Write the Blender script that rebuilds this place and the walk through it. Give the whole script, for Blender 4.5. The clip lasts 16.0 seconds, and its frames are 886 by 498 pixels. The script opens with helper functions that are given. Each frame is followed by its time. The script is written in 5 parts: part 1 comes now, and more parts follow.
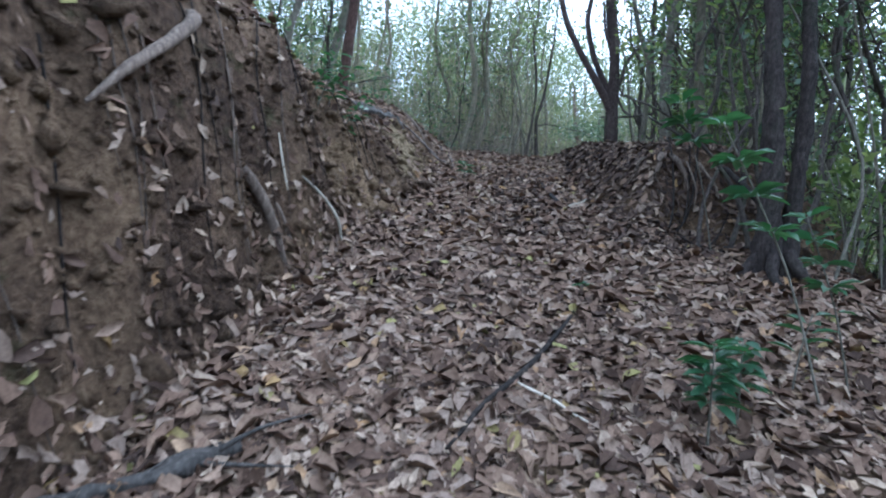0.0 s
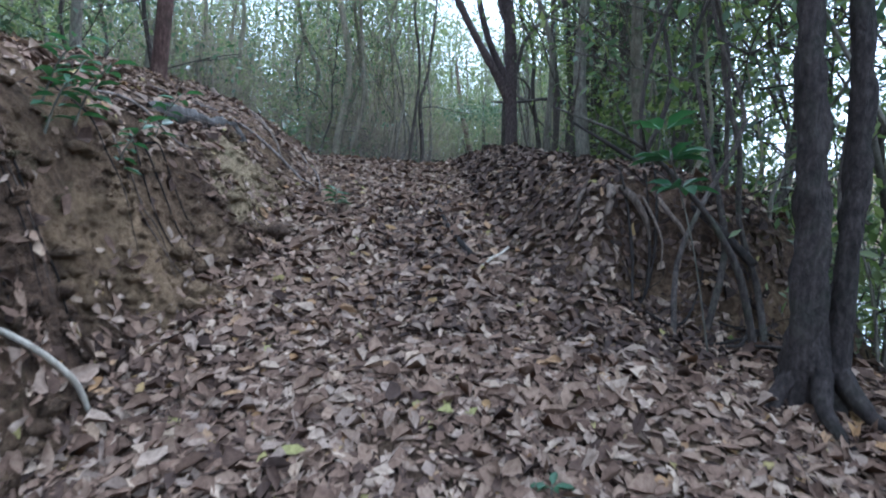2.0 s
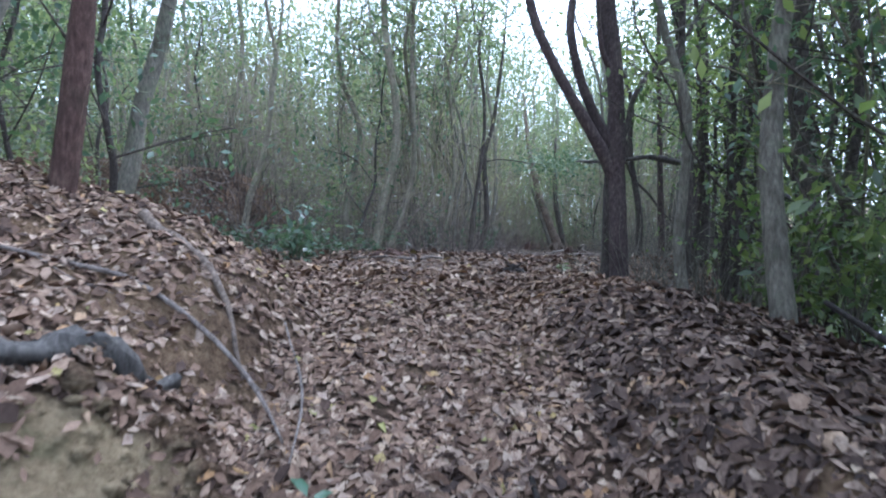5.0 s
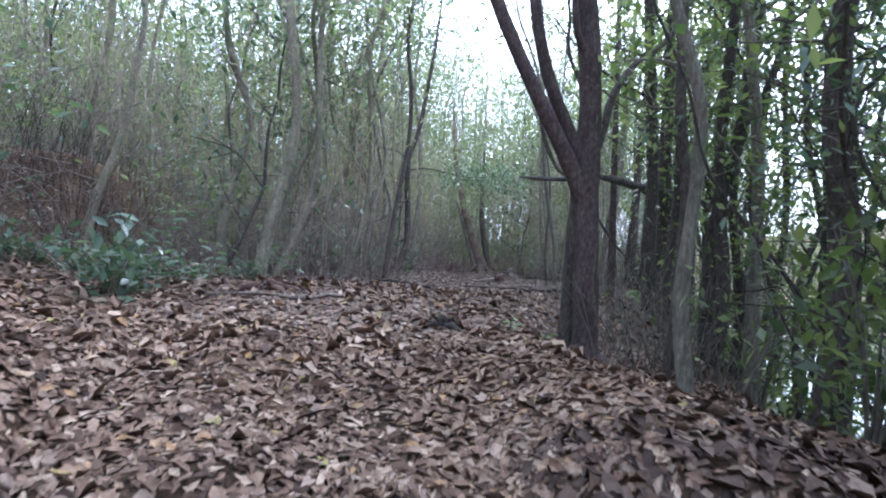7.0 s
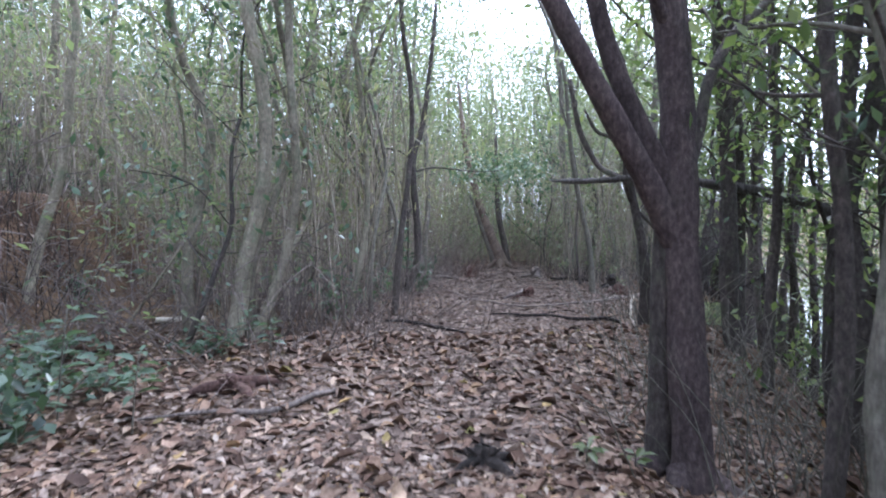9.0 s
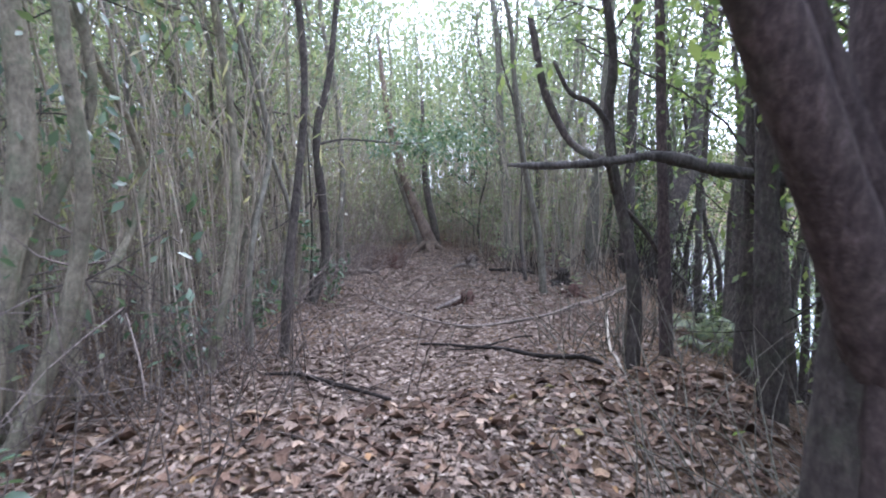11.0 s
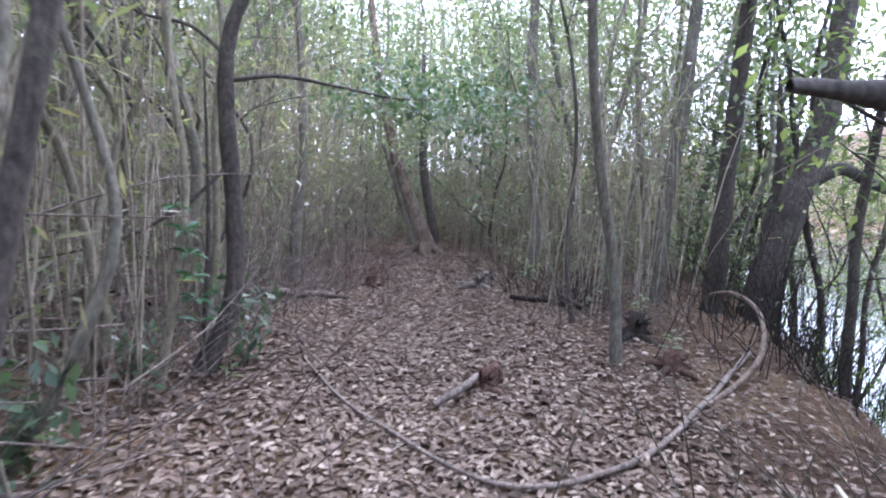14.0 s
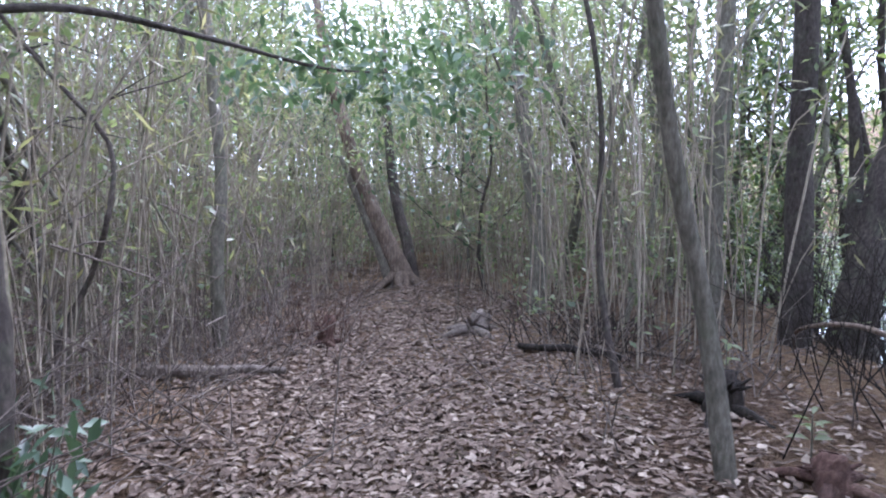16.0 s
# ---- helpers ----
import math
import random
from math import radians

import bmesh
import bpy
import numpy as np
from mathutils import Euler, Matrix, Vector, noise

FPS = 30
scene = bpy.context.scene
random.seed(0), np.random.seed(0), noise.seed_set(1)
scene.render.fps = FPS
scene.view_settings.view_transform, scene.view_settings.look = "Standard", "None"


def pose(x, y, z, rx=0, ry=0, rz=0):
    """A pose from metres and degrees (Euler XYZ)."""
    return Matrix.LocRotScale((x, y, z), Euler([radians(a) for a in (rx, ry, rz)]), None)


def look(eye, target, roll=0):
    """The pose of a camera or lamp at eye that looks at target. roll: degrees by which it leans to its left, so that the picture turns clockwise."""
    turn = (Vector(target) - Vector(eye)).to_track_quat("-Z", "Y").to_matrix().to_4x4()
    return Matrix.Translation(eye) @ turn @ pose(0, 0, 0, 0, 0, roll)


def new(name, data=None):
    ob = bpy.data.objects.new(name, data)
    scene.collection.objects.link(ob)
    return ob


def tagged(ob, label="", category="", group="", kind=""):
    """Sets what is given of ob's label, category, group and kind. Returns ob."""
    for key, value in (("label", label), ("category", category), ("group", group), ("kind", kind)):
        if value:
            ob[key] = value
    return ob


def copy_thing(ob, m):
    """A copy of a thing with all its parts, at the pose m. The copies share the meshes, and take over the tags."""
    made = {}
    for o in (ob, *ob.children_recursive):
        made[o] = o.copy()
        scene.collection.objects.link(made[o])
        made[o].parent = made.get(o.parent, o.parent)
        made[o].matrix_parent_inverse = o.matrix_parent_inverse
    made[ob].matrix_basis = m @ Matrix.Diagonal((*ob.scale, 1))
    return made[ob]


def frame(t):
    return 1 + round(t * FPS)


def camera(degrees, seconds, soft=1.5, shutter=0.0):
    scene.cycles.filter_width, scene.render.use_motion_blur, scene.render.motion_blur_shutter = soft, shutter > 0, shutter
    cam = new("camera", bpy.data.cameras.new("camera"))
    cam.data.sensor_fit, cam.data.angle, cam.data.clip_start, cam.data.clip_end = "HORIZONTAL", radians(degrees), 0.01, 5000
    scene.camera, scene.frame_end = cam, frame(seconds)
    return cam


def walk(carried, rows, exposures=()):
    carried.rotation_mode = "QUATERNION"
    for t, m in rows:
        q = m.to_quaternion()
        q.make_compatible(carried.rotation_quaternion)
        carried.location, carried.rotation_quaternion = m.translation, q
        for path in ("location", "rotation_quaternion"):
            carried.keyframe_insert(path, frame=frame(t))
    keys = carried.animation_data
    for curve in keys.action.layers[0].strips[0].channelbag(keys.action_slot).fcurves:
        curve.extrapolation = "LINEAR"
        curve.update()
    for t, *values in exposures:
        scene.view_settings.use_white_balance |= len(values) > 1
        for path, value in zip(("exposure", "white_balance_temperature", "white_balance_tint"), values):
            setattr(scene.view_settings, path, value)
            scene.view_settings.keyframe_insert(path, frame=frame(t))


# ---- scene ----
# camera and walk
cam = camera(76.6, 16.0, soft=2.0, shutter=0.3)
PATH = [
    (0, (-0.070, -0.244, 1.334), (-0.158, 1.754, 1.292), 3.6),
    (0.5, (-0.059, 0.170, 1.488), (-0.073, 2.170, 1.438), 1.5),
    (1, (-0.230, 0.549, 1.663), (-0.055, 2.539, 1.578), 3.1),
    (1.5, (-0.052, 1.096, 1.803), (0.223, 3.075, 1.730), -1.2),
    (2, (-0.031, 1.467, 1.995), (0.290, 3.437, 1.872), 1.5),
    (2.5, (0.133, 1.778, 2.200), (0.548, 3.734, 2.242), -1.2),
    (3, (0.188, 2.233, 2.385), (0.440, 4.216, 2.455), -3.2),
    (3.5, (0.207, 2.649, 2.619), (0.439, 4.634, 2.561), -1.4),
    (4, (0.322, 3.069, 2.784), (0.575, 5.052, 2.717), -3.1),
    (4.5, (0.267, 3.526, 2.782), (0.376, 5.522, 2.728), 0.0),
    (5, (0.175, 4.045, 3.072), (0.280, 6.042, 3.036), 1.5),
    (5.2, (0.260, 4.206, 3.115), (0.438, 6.198, 3.094), 0.3),
    (7.3, (0.390, 6.164, 3.390), (0.789, 8.124, 3.407), 4.7),
    (7.5, (0.395, 6.296, 3.475), (0.780, 8.258, 3.493), 4.1),
    (8, (0.556, 6.567, 3.599), (1.118, 8.486, 3.592), 3.4),
    (8.5, (0.586, 6.985, 3.706), (1.004, 8.939, 3.624), 2.3),
    (9, (0.580, 7.403, 3.880), (0.931, 9.371, 3.812), 0.3),
    (9.5, (0.746, 7.803, 4.013), (1.065, 9.777, 3.969), 1.2),
    (10, (0.829, 8.258, 4.056), (1.243, 10.214, 4.010), 1.9),
    (10.2, (0.872, 8.466, 4.132), (1.367, 10.401, 4.033), 2.2),
    (12.3, (1.476, 10.800, 4.219), (2.116, 12.678, 3.968), -0.4),
    (12.5, (1.539, 10.991, 4.223), (2.176, 12.867, 3.952), 0.7),
    (13, (1.641, 11.542, 4.275), (2.263, 13.424, 4.004), 3.3),
    (13.5, (1.772, 12.086, 4.254), (2.326, 13.995, 4.043), 2.7),
    (14, (1.985, 12.578, 4.236), (2.607, 14.464, 3.998), 2.8),
    (14.5, (2.208, 13.221, 4.270), (2.924, 15.079, 4.079), 2.7),
    (15, (2.383, 13.715, 4.248), (3.125, 15.569, 4.147), 1.3),
    (15.5, (2.525, 14.066, 4.219), (3.204, 15.941, 4.066), 2.6),
    (16, (2.672, 14.407, 4.163), (3.349, 16.282, 3.995), -1.5),
]

walk(cam, [(t, look(eye, target, roll)) for t, eye, target, roll in PATH], exposures=[(0, 1.14, 4850, 10), (3.5, 1.31, 4900, 13), (5.2, 1.5, 4950, 15), (8, 1.7, 5150, 20), (10, 1.83, 5230, 23), (12.5, 2.02, 5300, 25), (16, 2.04, 5220, 26)])

# ---- light: a bright overcast sky over the wood ----
world = bpy.data.worlds.new("sky")
scene.world = world
world.use_nodes = True
wn, wl = world.node_tree.nodes, world.node_tree.links
sky = wn.new("ShaderNodeTexSky")
sky.sky_type, sky.sun_disc, sky.sun_elevation, sky.sun_rotation = "NISHITA", False, radians(48), radians(35)
sky.dust_density, sky.air_density = 4.0, 1.0
cloud = wn.new("ShaderNodeMixRGB")
cloud.inputs["Fac"].default_value = 0.72
cloud.inputs["Color2"].default_value = (9.0, 9.6, 10.0, 1)
wl.new(sky.outputs["Color"], cloud.inputs["Color1"])
wl.new(cloud.outputs["Color"], wn["Background"].inputs["Color"])
wn["Background"].inputs["Strength"].default_value = 0.17
sun = new("sun", bpy.data.lights.new("sun", "SUN"))
sun.data.energy, sun.data.angle, sun.data.color = 1.5, radians(25), (1.0, 0.97, 0.92)
sun.matrix_world = look((0, 0, 30), (0 - 16, 30 - 48, 0))


# ---- materials ----
def material(name, rough=0.9, spec=0.3):
    m = bpy.data.materials.new(name)
    m.use_nodes = True
    n, l = m.node_tree.nodes, m.node_tree.links
    b = n["Principled BSDF"]
    b.inputs["Roughness"].default_value = rough
    b.inputs["Specular IOR Level"].default_value = spec
    return m, n, l, b


def coords(n, l, scale=(1, 1, 1), kind="Object"):
    c, m = n.new("ShaderNodeTexCoord"), n.new("ShaderNodeMapping")
    m.inputs["Scale"].default_value = scale
    l.new(c.outputs[kind], m.inputs["Vector"])
    return m.outputs["Vector"]


def fleck(n, l, vec, scale, detail=4, rough=0.6):
    t = n.new("ShaderNodeTexNoise")
    t.inputs["Scale"].default_value, t.inputs["Detail"].default_value, t.inputs["Roughness"].default_value = scale, detail, rough
    l.new(vec, t.inputs["Vector"])
    return t.outputs["Fac"]


def colours(n, l, fac, stops):
    r = n.new("ShaderNodeValToRGB")
    e = r.color_ramp.elements
    while len(e) < len(stops):
        e.new(0.5)
    for i, (p, c) in enumerate(stops):
        e[i].position, e[i].color = p, (*c, 1)
    l.new(fac, r.inputs["Fac"])
    return r.outputs["Color"]


def blend(n, l, fac, a, b, mode="MIX"):
    m = n.new("ShaderNodeMixRGB")
    m.blend_type = mode
    for sock, v in (("Fac", fac), ("Color1", a), ("Color2", b)):
        if isinstance(v, (int, float)):
            m.inputs[sock].default_value = v
        elif isinstance(v, tuple):
            m.inputs[sock].default_value = (*v, 1)
        else:
            l.new(v, m.inputs[sock])
    return m.outputs["Color"]


def relief(n, l, b, height, strength, distance):
    u = n.new("ShaderNodeBump")
    u.inputs["Strength"].default_value, u.inputs["Distance"].default_value = strength, distance
    l.new(height, u.inputs["Height"])
    l.new(u.outputs["Normal"], b.inputs["Normal"])


def soil_material():
    m, n, l, b = material("soil", 0.97, 0.15)
    v = coords(n, l)
    fine, wide, clay = fleck(n, l, v, 26, 6, 0.7), fleck(n, l, v, 1.7, 3), fleck(n, l, v, 0.8, 4, 0.65)
    brown = colours(n, l, fine, [(0.3, (0.03, 0.019, 0.013)), (0.5, (0.095, 0.06, 0.038)), (0.75, (0.20, 0.13, 0.085))])
    ochre = colours(n, l, fine, [(0.3, (0.09, 0.052, 0.03)), (0.7, (0.32, 0.22, 0.13))])
    patch = colours(n, l, clay, [(0.45, (0, 0, 0)), (0.62, (1, 1, 1))])
    c = blend(n, l, patch, brown, ochre)
    # outcrops of pale and of ochre clay in the cut bank
    for centre, dark_tone, light_tone in (((-1.0, 4.3, 1.75), (0.13, 0.082, 0.046), (0.34, 0.235, 0.135)), ((-0.85, 5.75, 2.15), (0.20, 0.145, 0.08), (0.44, 0.335, 0.2))):
        away, tone = n.new("ShaderNodeVectorMath"), n.new("ShaderNodeMath")
        away.operation, tone.operation = "DISTANCE", "ADD"
        away.inputs[1].default_value = centre
        l.new(v, away.inputs[0])
        l.new(away.outputs["Value"], tone.inputs[0])
        l.new(fleck(n, l, v, 3.5, 4), tone.inputs[1])
        c = blend(n, l, colours(n, l, tone.outputs["Value"], [(0.85, (1, 1, 1)), (1.0, (0, 0, 0))]), c, colours(n, l, fine, [(0.3, dark_tone), (0.7, light_tone)]))
    moss = colours(n, l, fleck(n, l, v, 2.6, 5, 0.7), [(0.60, (0, 0, 0)), (0.72, (0.6, 0.6, 0.6))])
    c = blend(n, l, moss, c, (0.075, 0.085, 0.032))
    l.new(blend(n, l, 0.5, c, colours(n, l, wide, [(0.3, (0.45, 0.45, 0.45)), (0.7, (1.3, 1.3, 1.3))]), "MULTIPLY"), b.inputs["Base Color"])
    relief(n, l, b, fine, 1.0, 0.09)
    return m


def litter_material(name, stops, separate=False):
    m, n, l, b = material(name, 0.88, 0.18)
    if separate:
        rnd = n.new("ShaderNodeObjectInfo").outputs["Random"]
    else:
        rnd = n.new("ShaderNodeNewGeometry").outputs["Random Per Island"]
    v = coords(n, l)
    c = colours(n, l, rnd, stops)
    spots = colours(n, l, fleck(n, l, v, 45, 4, 0.7), [(0.35, (0.55, 0.5, 0.48)), (0.6, (1.05, 1.03, 1.0))])
    l.new(blend(n, l, 0.8, c, spots, "MULTIPLY"), b.inputs["Base Color"])
    relief(n, l, b, fleck(n, l, v, 90, 3), 0.3, 0.004)
    return m


def bark_material(name, dark, mid, light, stretch=0.16, bump=0.7, moss=0.0):
    m, n, l, b = material(name, 0.92, 0.2)
    v = coords(n, l, (1, 1, stretch))
    grain, wide = fleck(n, l, v, 42, 6, 0.7), fleck(n, l, coords(n, l), 3.2, 5, 0.7)
    c = colours(n, l, grain, [(0.3, dark), (0.52, mid), (0.75, light)])
    c = blend(n, l, 0.7, c, colours(n, l, wide, [(0.35, (0.5, 0.5, 0.5)), (0.65, (1.25, 1.25, 1.25))]), "MULTIPLY")
    if moss:
        g = colours(n, l, fleck(n, l, coords(n, l), 5, 5, 0.7), [(0.5, (0, 0, 0)), (0.7, (moss, moss, moss))])
        c = blend(n, l, g, c, (0.10, 0.13, 0.07))
    tone = n.new("ShaderNodeObjectInfo")
    h = n.new("ShaderNodeHueSaturation")
    mr = n.new("ShaderNodeMapRange")
    mr.inputs["To Min"].default_value, mr.inputs["To Max"].default_value = 0.75, 1.3
    l.new(tone.outputs["Random"], mr.inputs["Value"])
    l.new(mr.outputs["Result"], h.inputs["Value"])
    l.new(c, h.inputs["Color"])
    l.new(h.outputs["Color"], b.inputs["Base Color"])
    relief(n, l, b, grain, bump, 0.02)
    return m


def foliage_material(name, stops, through_light=0.4, rough=0.42):
    m, n, l, b = material(name, rough, 0.45)
    rnd = n.new("ShaderNodeNewGeometry").outputs["Random Per Island"]
    c = colours(n, l, rnd, stops)
    c = blend(n, l, 0.6, c, colours(n, l, fleck(n, l, coords(n, l), 1.4, 2), [(0.35, (0.65, 0.68, 0.65)), (0.65, (1.2, 1.2, 1.15))]), "MULTIPLY")
    l.new(c, b.inputs["Base Color"])
    t = n.new("ShaderNodeBsdfTranslucent")
    l.new(blend(n, l, 1.0, c, (1.5, 1.6, 0.9), "MULTIPLY"), t.inputs["Color"])
    mix = n.new("ShaderNodeMixShader")
    mix.inputs["Fac"].default_value = through_light
    l.new(b.outputs["BSDF"], mix.inputs[1])
    l.new(t.outputs["BSDF"], mix.inputs[2])
    l.new(mix.outputs["Shader"], n["Material Output"].inputs["Surface"])
    return m


SOIL = soil_material()
LITTER_DARK = litter_material("dark_brown_leaf", [(0.0, (0.03, 0.021, 0.017)), (0.5, (0.085, 0.058, 0.045)), (0.85, (0.15, 0.108, 0.082)), (1.0, (0.26, 0.2, 0.15))])
DRY = [(0.0, (0.05, 0.033, 0.025)), (0.2, (0.108, 0.068, 0.047)), (0.45, (0.172, 0.112, 0.077)), (0.65, (0.228, 0.157, 0.108)),
       (0.82, (0.262, 0.198, 0.152)), (0.94, (0.37, 0.285, 0.205)), (0.985, (0.27, 0.16, 0.075)), (1.0, (0.25, 0.24, 0.09))]
LITTER = litter_material("dry_leaf", DRY)
LITTER_SINGLE = litter_material("dry_leaf_single", DRY, True)
CHAFF = litter_material("thicket_litter", [(0.0, (0.05, 0.036, 0.027)), (0.3, (0.105, 0.077, 0.059)), (0.6, (0.168, 0.126, 0.098)), (0.9, (0.25, 0.20, 0.16)), (1.0, (0.36, 0.30, 0.24))])
BARK_DARK = bark_material("dark_bark", (0.03, 0.024, 0.021), (0.078, 0.064, 0.055), (0.15, 0.125, 0.105), 0.45, 0.9, 0.3)
BARK_FORK = bark_material("purplish_bark", (0.03, 0.022, 0.021), (0.075, 0.055, 0.05), (0.15, 0.115, 0.105), 0.5, 0.8, 0.08)
BARK_RED = bark_material("red_brown_bark", (0.035, 0.02, 0.016), (0.088, 0.05, 0.039), (0.165, 0.105, 0.085), 0.3, 0.9, 0.1)
BARK_GREY = bark_material("grey_bark", (0.07, 0.062, 0.05), (0.15, 0.135, 0.105), (0.26, 0.235, 0.19), 0.3, 0.5, 0.35)
BARK_PALE = bark_material("pale_bark", (0.10, 0.086, 0.062), (0.19, 0.165, 0.118), (0.31, 0.275, 0.20), 0.5, 0.7, 0.6)
DEADWOOD = bark_material("dead_wood", (0.07, 0.055, 0.045), (0.16, 0.13, 0.11), (0.30, 0.26, 0.22), 0.2, 0.8)
DEADGREY = bark_material("grey_dead_wood", (0.045, 0.04, 0.036), (0.10, 0.09, 0.08), (0.19, 0.17, 0.15), 0.2, 0.9)
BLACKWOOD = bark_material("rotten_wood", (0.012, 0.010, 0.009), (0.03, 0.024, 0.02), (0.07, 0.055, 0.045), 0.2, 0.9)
PEELED = bark_material("peeled_wood", (0.34, 0.29, 0.22), (0.48, 0.42, 0.33), (0.62, 0.56, 0.46), 0.2, 0.3)
ROOT = bark_material("root_bark", (0.06, 0.045, 0.035), (0.14, 0.105, 0.08), (0.26, 0.21, 0.165), 0.2, 0.8)
BARK_BLACK = bark_material("black_bark", (0.015, 0.012, 0.011), (0.046, 0.036, 0.032), (0.10, 0.08, 0.07), 0.5, 1.0, 0.12)
CANE = bark_material("cane", (0.13, 0.108, 0.082), (0.25, 0.21, 0.16), (0.42, 0.37, 0.285), 0.1, 0.2)
LEAF_DARK = foliage_material("evergreen_leaf", [(0, (0.042, 0.068, 0.045)), (0.5, (0.075, 0.115, 0.072)), (1, (0.12, 0.165, 0.11))], 0.35, 0.33)
LEAF_MID = foliage_material("wood_leaf", [(0, (0.092, 0.115, 0.068)), (0.5, (0.15, 0.178, 0.108)), (1, (0.225, 0.245, 0.155))], 0.5, 0.34)
LEAF_LIGHT = foliage_material("lakeside_leaf", [(0, (0.05, 0.075, 0.032)), (0.5, (0.10, 0.132, 0.055)), (1, (0.20, 0.225, 0.10))], 0.5, 0.36)
LEAF_CANE = foliage_material("cane_leaf", [(0, (0.13, 0.115, 0.075)), (0.4, (0.21, 0.19, 0.125)), (0.7, (0.23, 0.24, 0.15)), (1, (0.40, 0.35, 0.25))], 0.45)
LEAF_NEAR = foliage_material("seedling_leaf", [(0, (0.022, 0.065, 0.034)), (1, (0.05, 0.12, 0.052))], 0.3, 0.42)


def water_material():
    m, n, l, b = material("lake", 0.06, 0.5)
    b.inputs["Base Color"].default_value = (0.05, 0.075, 0.06, 1)
    relief(n, l, b, fleck(n, l, coords(n, l, (1, 2.5, 1)), 3, 3), 0.15, 0.03)
    return m


LAKE = water_material()


# ---- mesh helpers ----
def bulk(name, verts, faces, mat, parent=None, smooth=False):
    """One mesh object from arrays of vertices and equal-sided faces."""
    verts, faces = np.asarray(verts, np.float32).reshape(-1, 3), np.asarray(faces, np.int32)
    me = bpy.data.meshes.new(name)
    me.vertices.add(len(verts))
    me.vertices.foreach_set("co", verts.ravel())
    k = faces.shape[1]
    me.loops.add(faces.size)
    me.loops.foreach_set("vertex_index", faces.ravel())
    me.polygons.add(len(faces))
    me.polygons.foreach_set("loop_start", np.arange(len(faces), dtype=np.int32) * k)
    me.polygons.foreach_set("loop_total", np.full(len(faces), k, np.int32))
    if smooth:
        me.polygons.foreach_set("use_smooth", np.ones(len(faces), bool))
    me.materials.append(mat)
    me.update(calc_edges=True)
    ob = new(name, me)
    ob.parent = parent
    return ob


def thing(name, at, label, category, group=""):
    e = new(name)
    e.empty_display_size = 0.1
    e.location = at
    return tagged(e, label, category, group)


def spline(points, steps):
    """A smooth line through the points."""
    p = np.asarray(points, float)
    if len(p) == 2:
        return p[0] + np.linspace(0, 1, steps + 1)[:, None] * (p[1] - p[0])
    q = np.vstack([2 * p[0] - p[1], p, 2 * p[-1] - p[-2]])
    line = []
    for i in range(1, len(q) - 2):
        a, b, c, d = q[i - 1:i + 3]
        for s in np.linspace(0, 1, steps, endpoint=False):
            line.append(0.5 * (2 * b + (c - a) * s + (2 * a - 5 * b + 4 * c - d) * s * s + (3 * b - a - 3 * c + d) * s ** 3))
    return np.array(line + [p[-1]])


def tube(line, radii, sides=8, lumps=0.0, seed=0):
    """Vertices and four-sided faces of a limb along the line."""
    line, r = np.asarray(line, float), np.random.RandomState(seed)
    radii = np.interp(np.linspace(0, 1, len(line)), np.linspace(0, 1, len(radii)), radii)
    t = np.gradient(line, axis=0)
    t /= np.linalg.norm(t, axis=1)[:, None] + 1e-9
    ref = np.where(np.abs(t[:, 2:3]) < 0.9, [[0, 0, 1.0]], [[1.0, 0, 0]]) if np.abs(t[:, 2]).min() < 0.9 and np.abs(t[:, 2]).max() < 0.97 else np.tile([[0.9, 0.43, 0.05]], (len(t), 1))
    u = np.cross(t, ref)
    u /= np.linalg.norm(u, axis=1)[:, None] + 1e-9
    w = np.cross(t, u)
    a = np.arange(sides) / sides * 2 * np.pi
    k = 1 + lumps * r.uniform(-1, 1, (len(line), sides))
    v = line[:, None] + (radii[:, None] * k)[..., None] * (np.cos(a)[None, :, None] * u[:, None] + np.sin(a)[None, :, None] * w[:, None])
    i, j = np.meshgrid(np.arange(len(line) - 1), np.arange(sides), indexing="ij")
    f = np.stack([i * sides + j, i * sides + (j + 1) % sides, (i + 1) * sides + (j + 1) % sides, (i + 1) * sides + j], -1).reshape(-1, 4)
    n = len(line) * sides
    caps = [[(len(line) - 1) * sides + x for x in (q, q + 1, q + 2, (q + 3) % sides)] for q in range(0, sides - 2, 2)]
    return v.reshape(-1, 3), np.vstack([f, caps]), n


def join(pieces):
    vs, fs, base = [], [], 0
    for v, f, *_ in pieces:
        vs.append(v)
        fs.append(np.asarray(f) + base)
        base += len(v)
    return np.vstack(vs), np.vstack(fs)


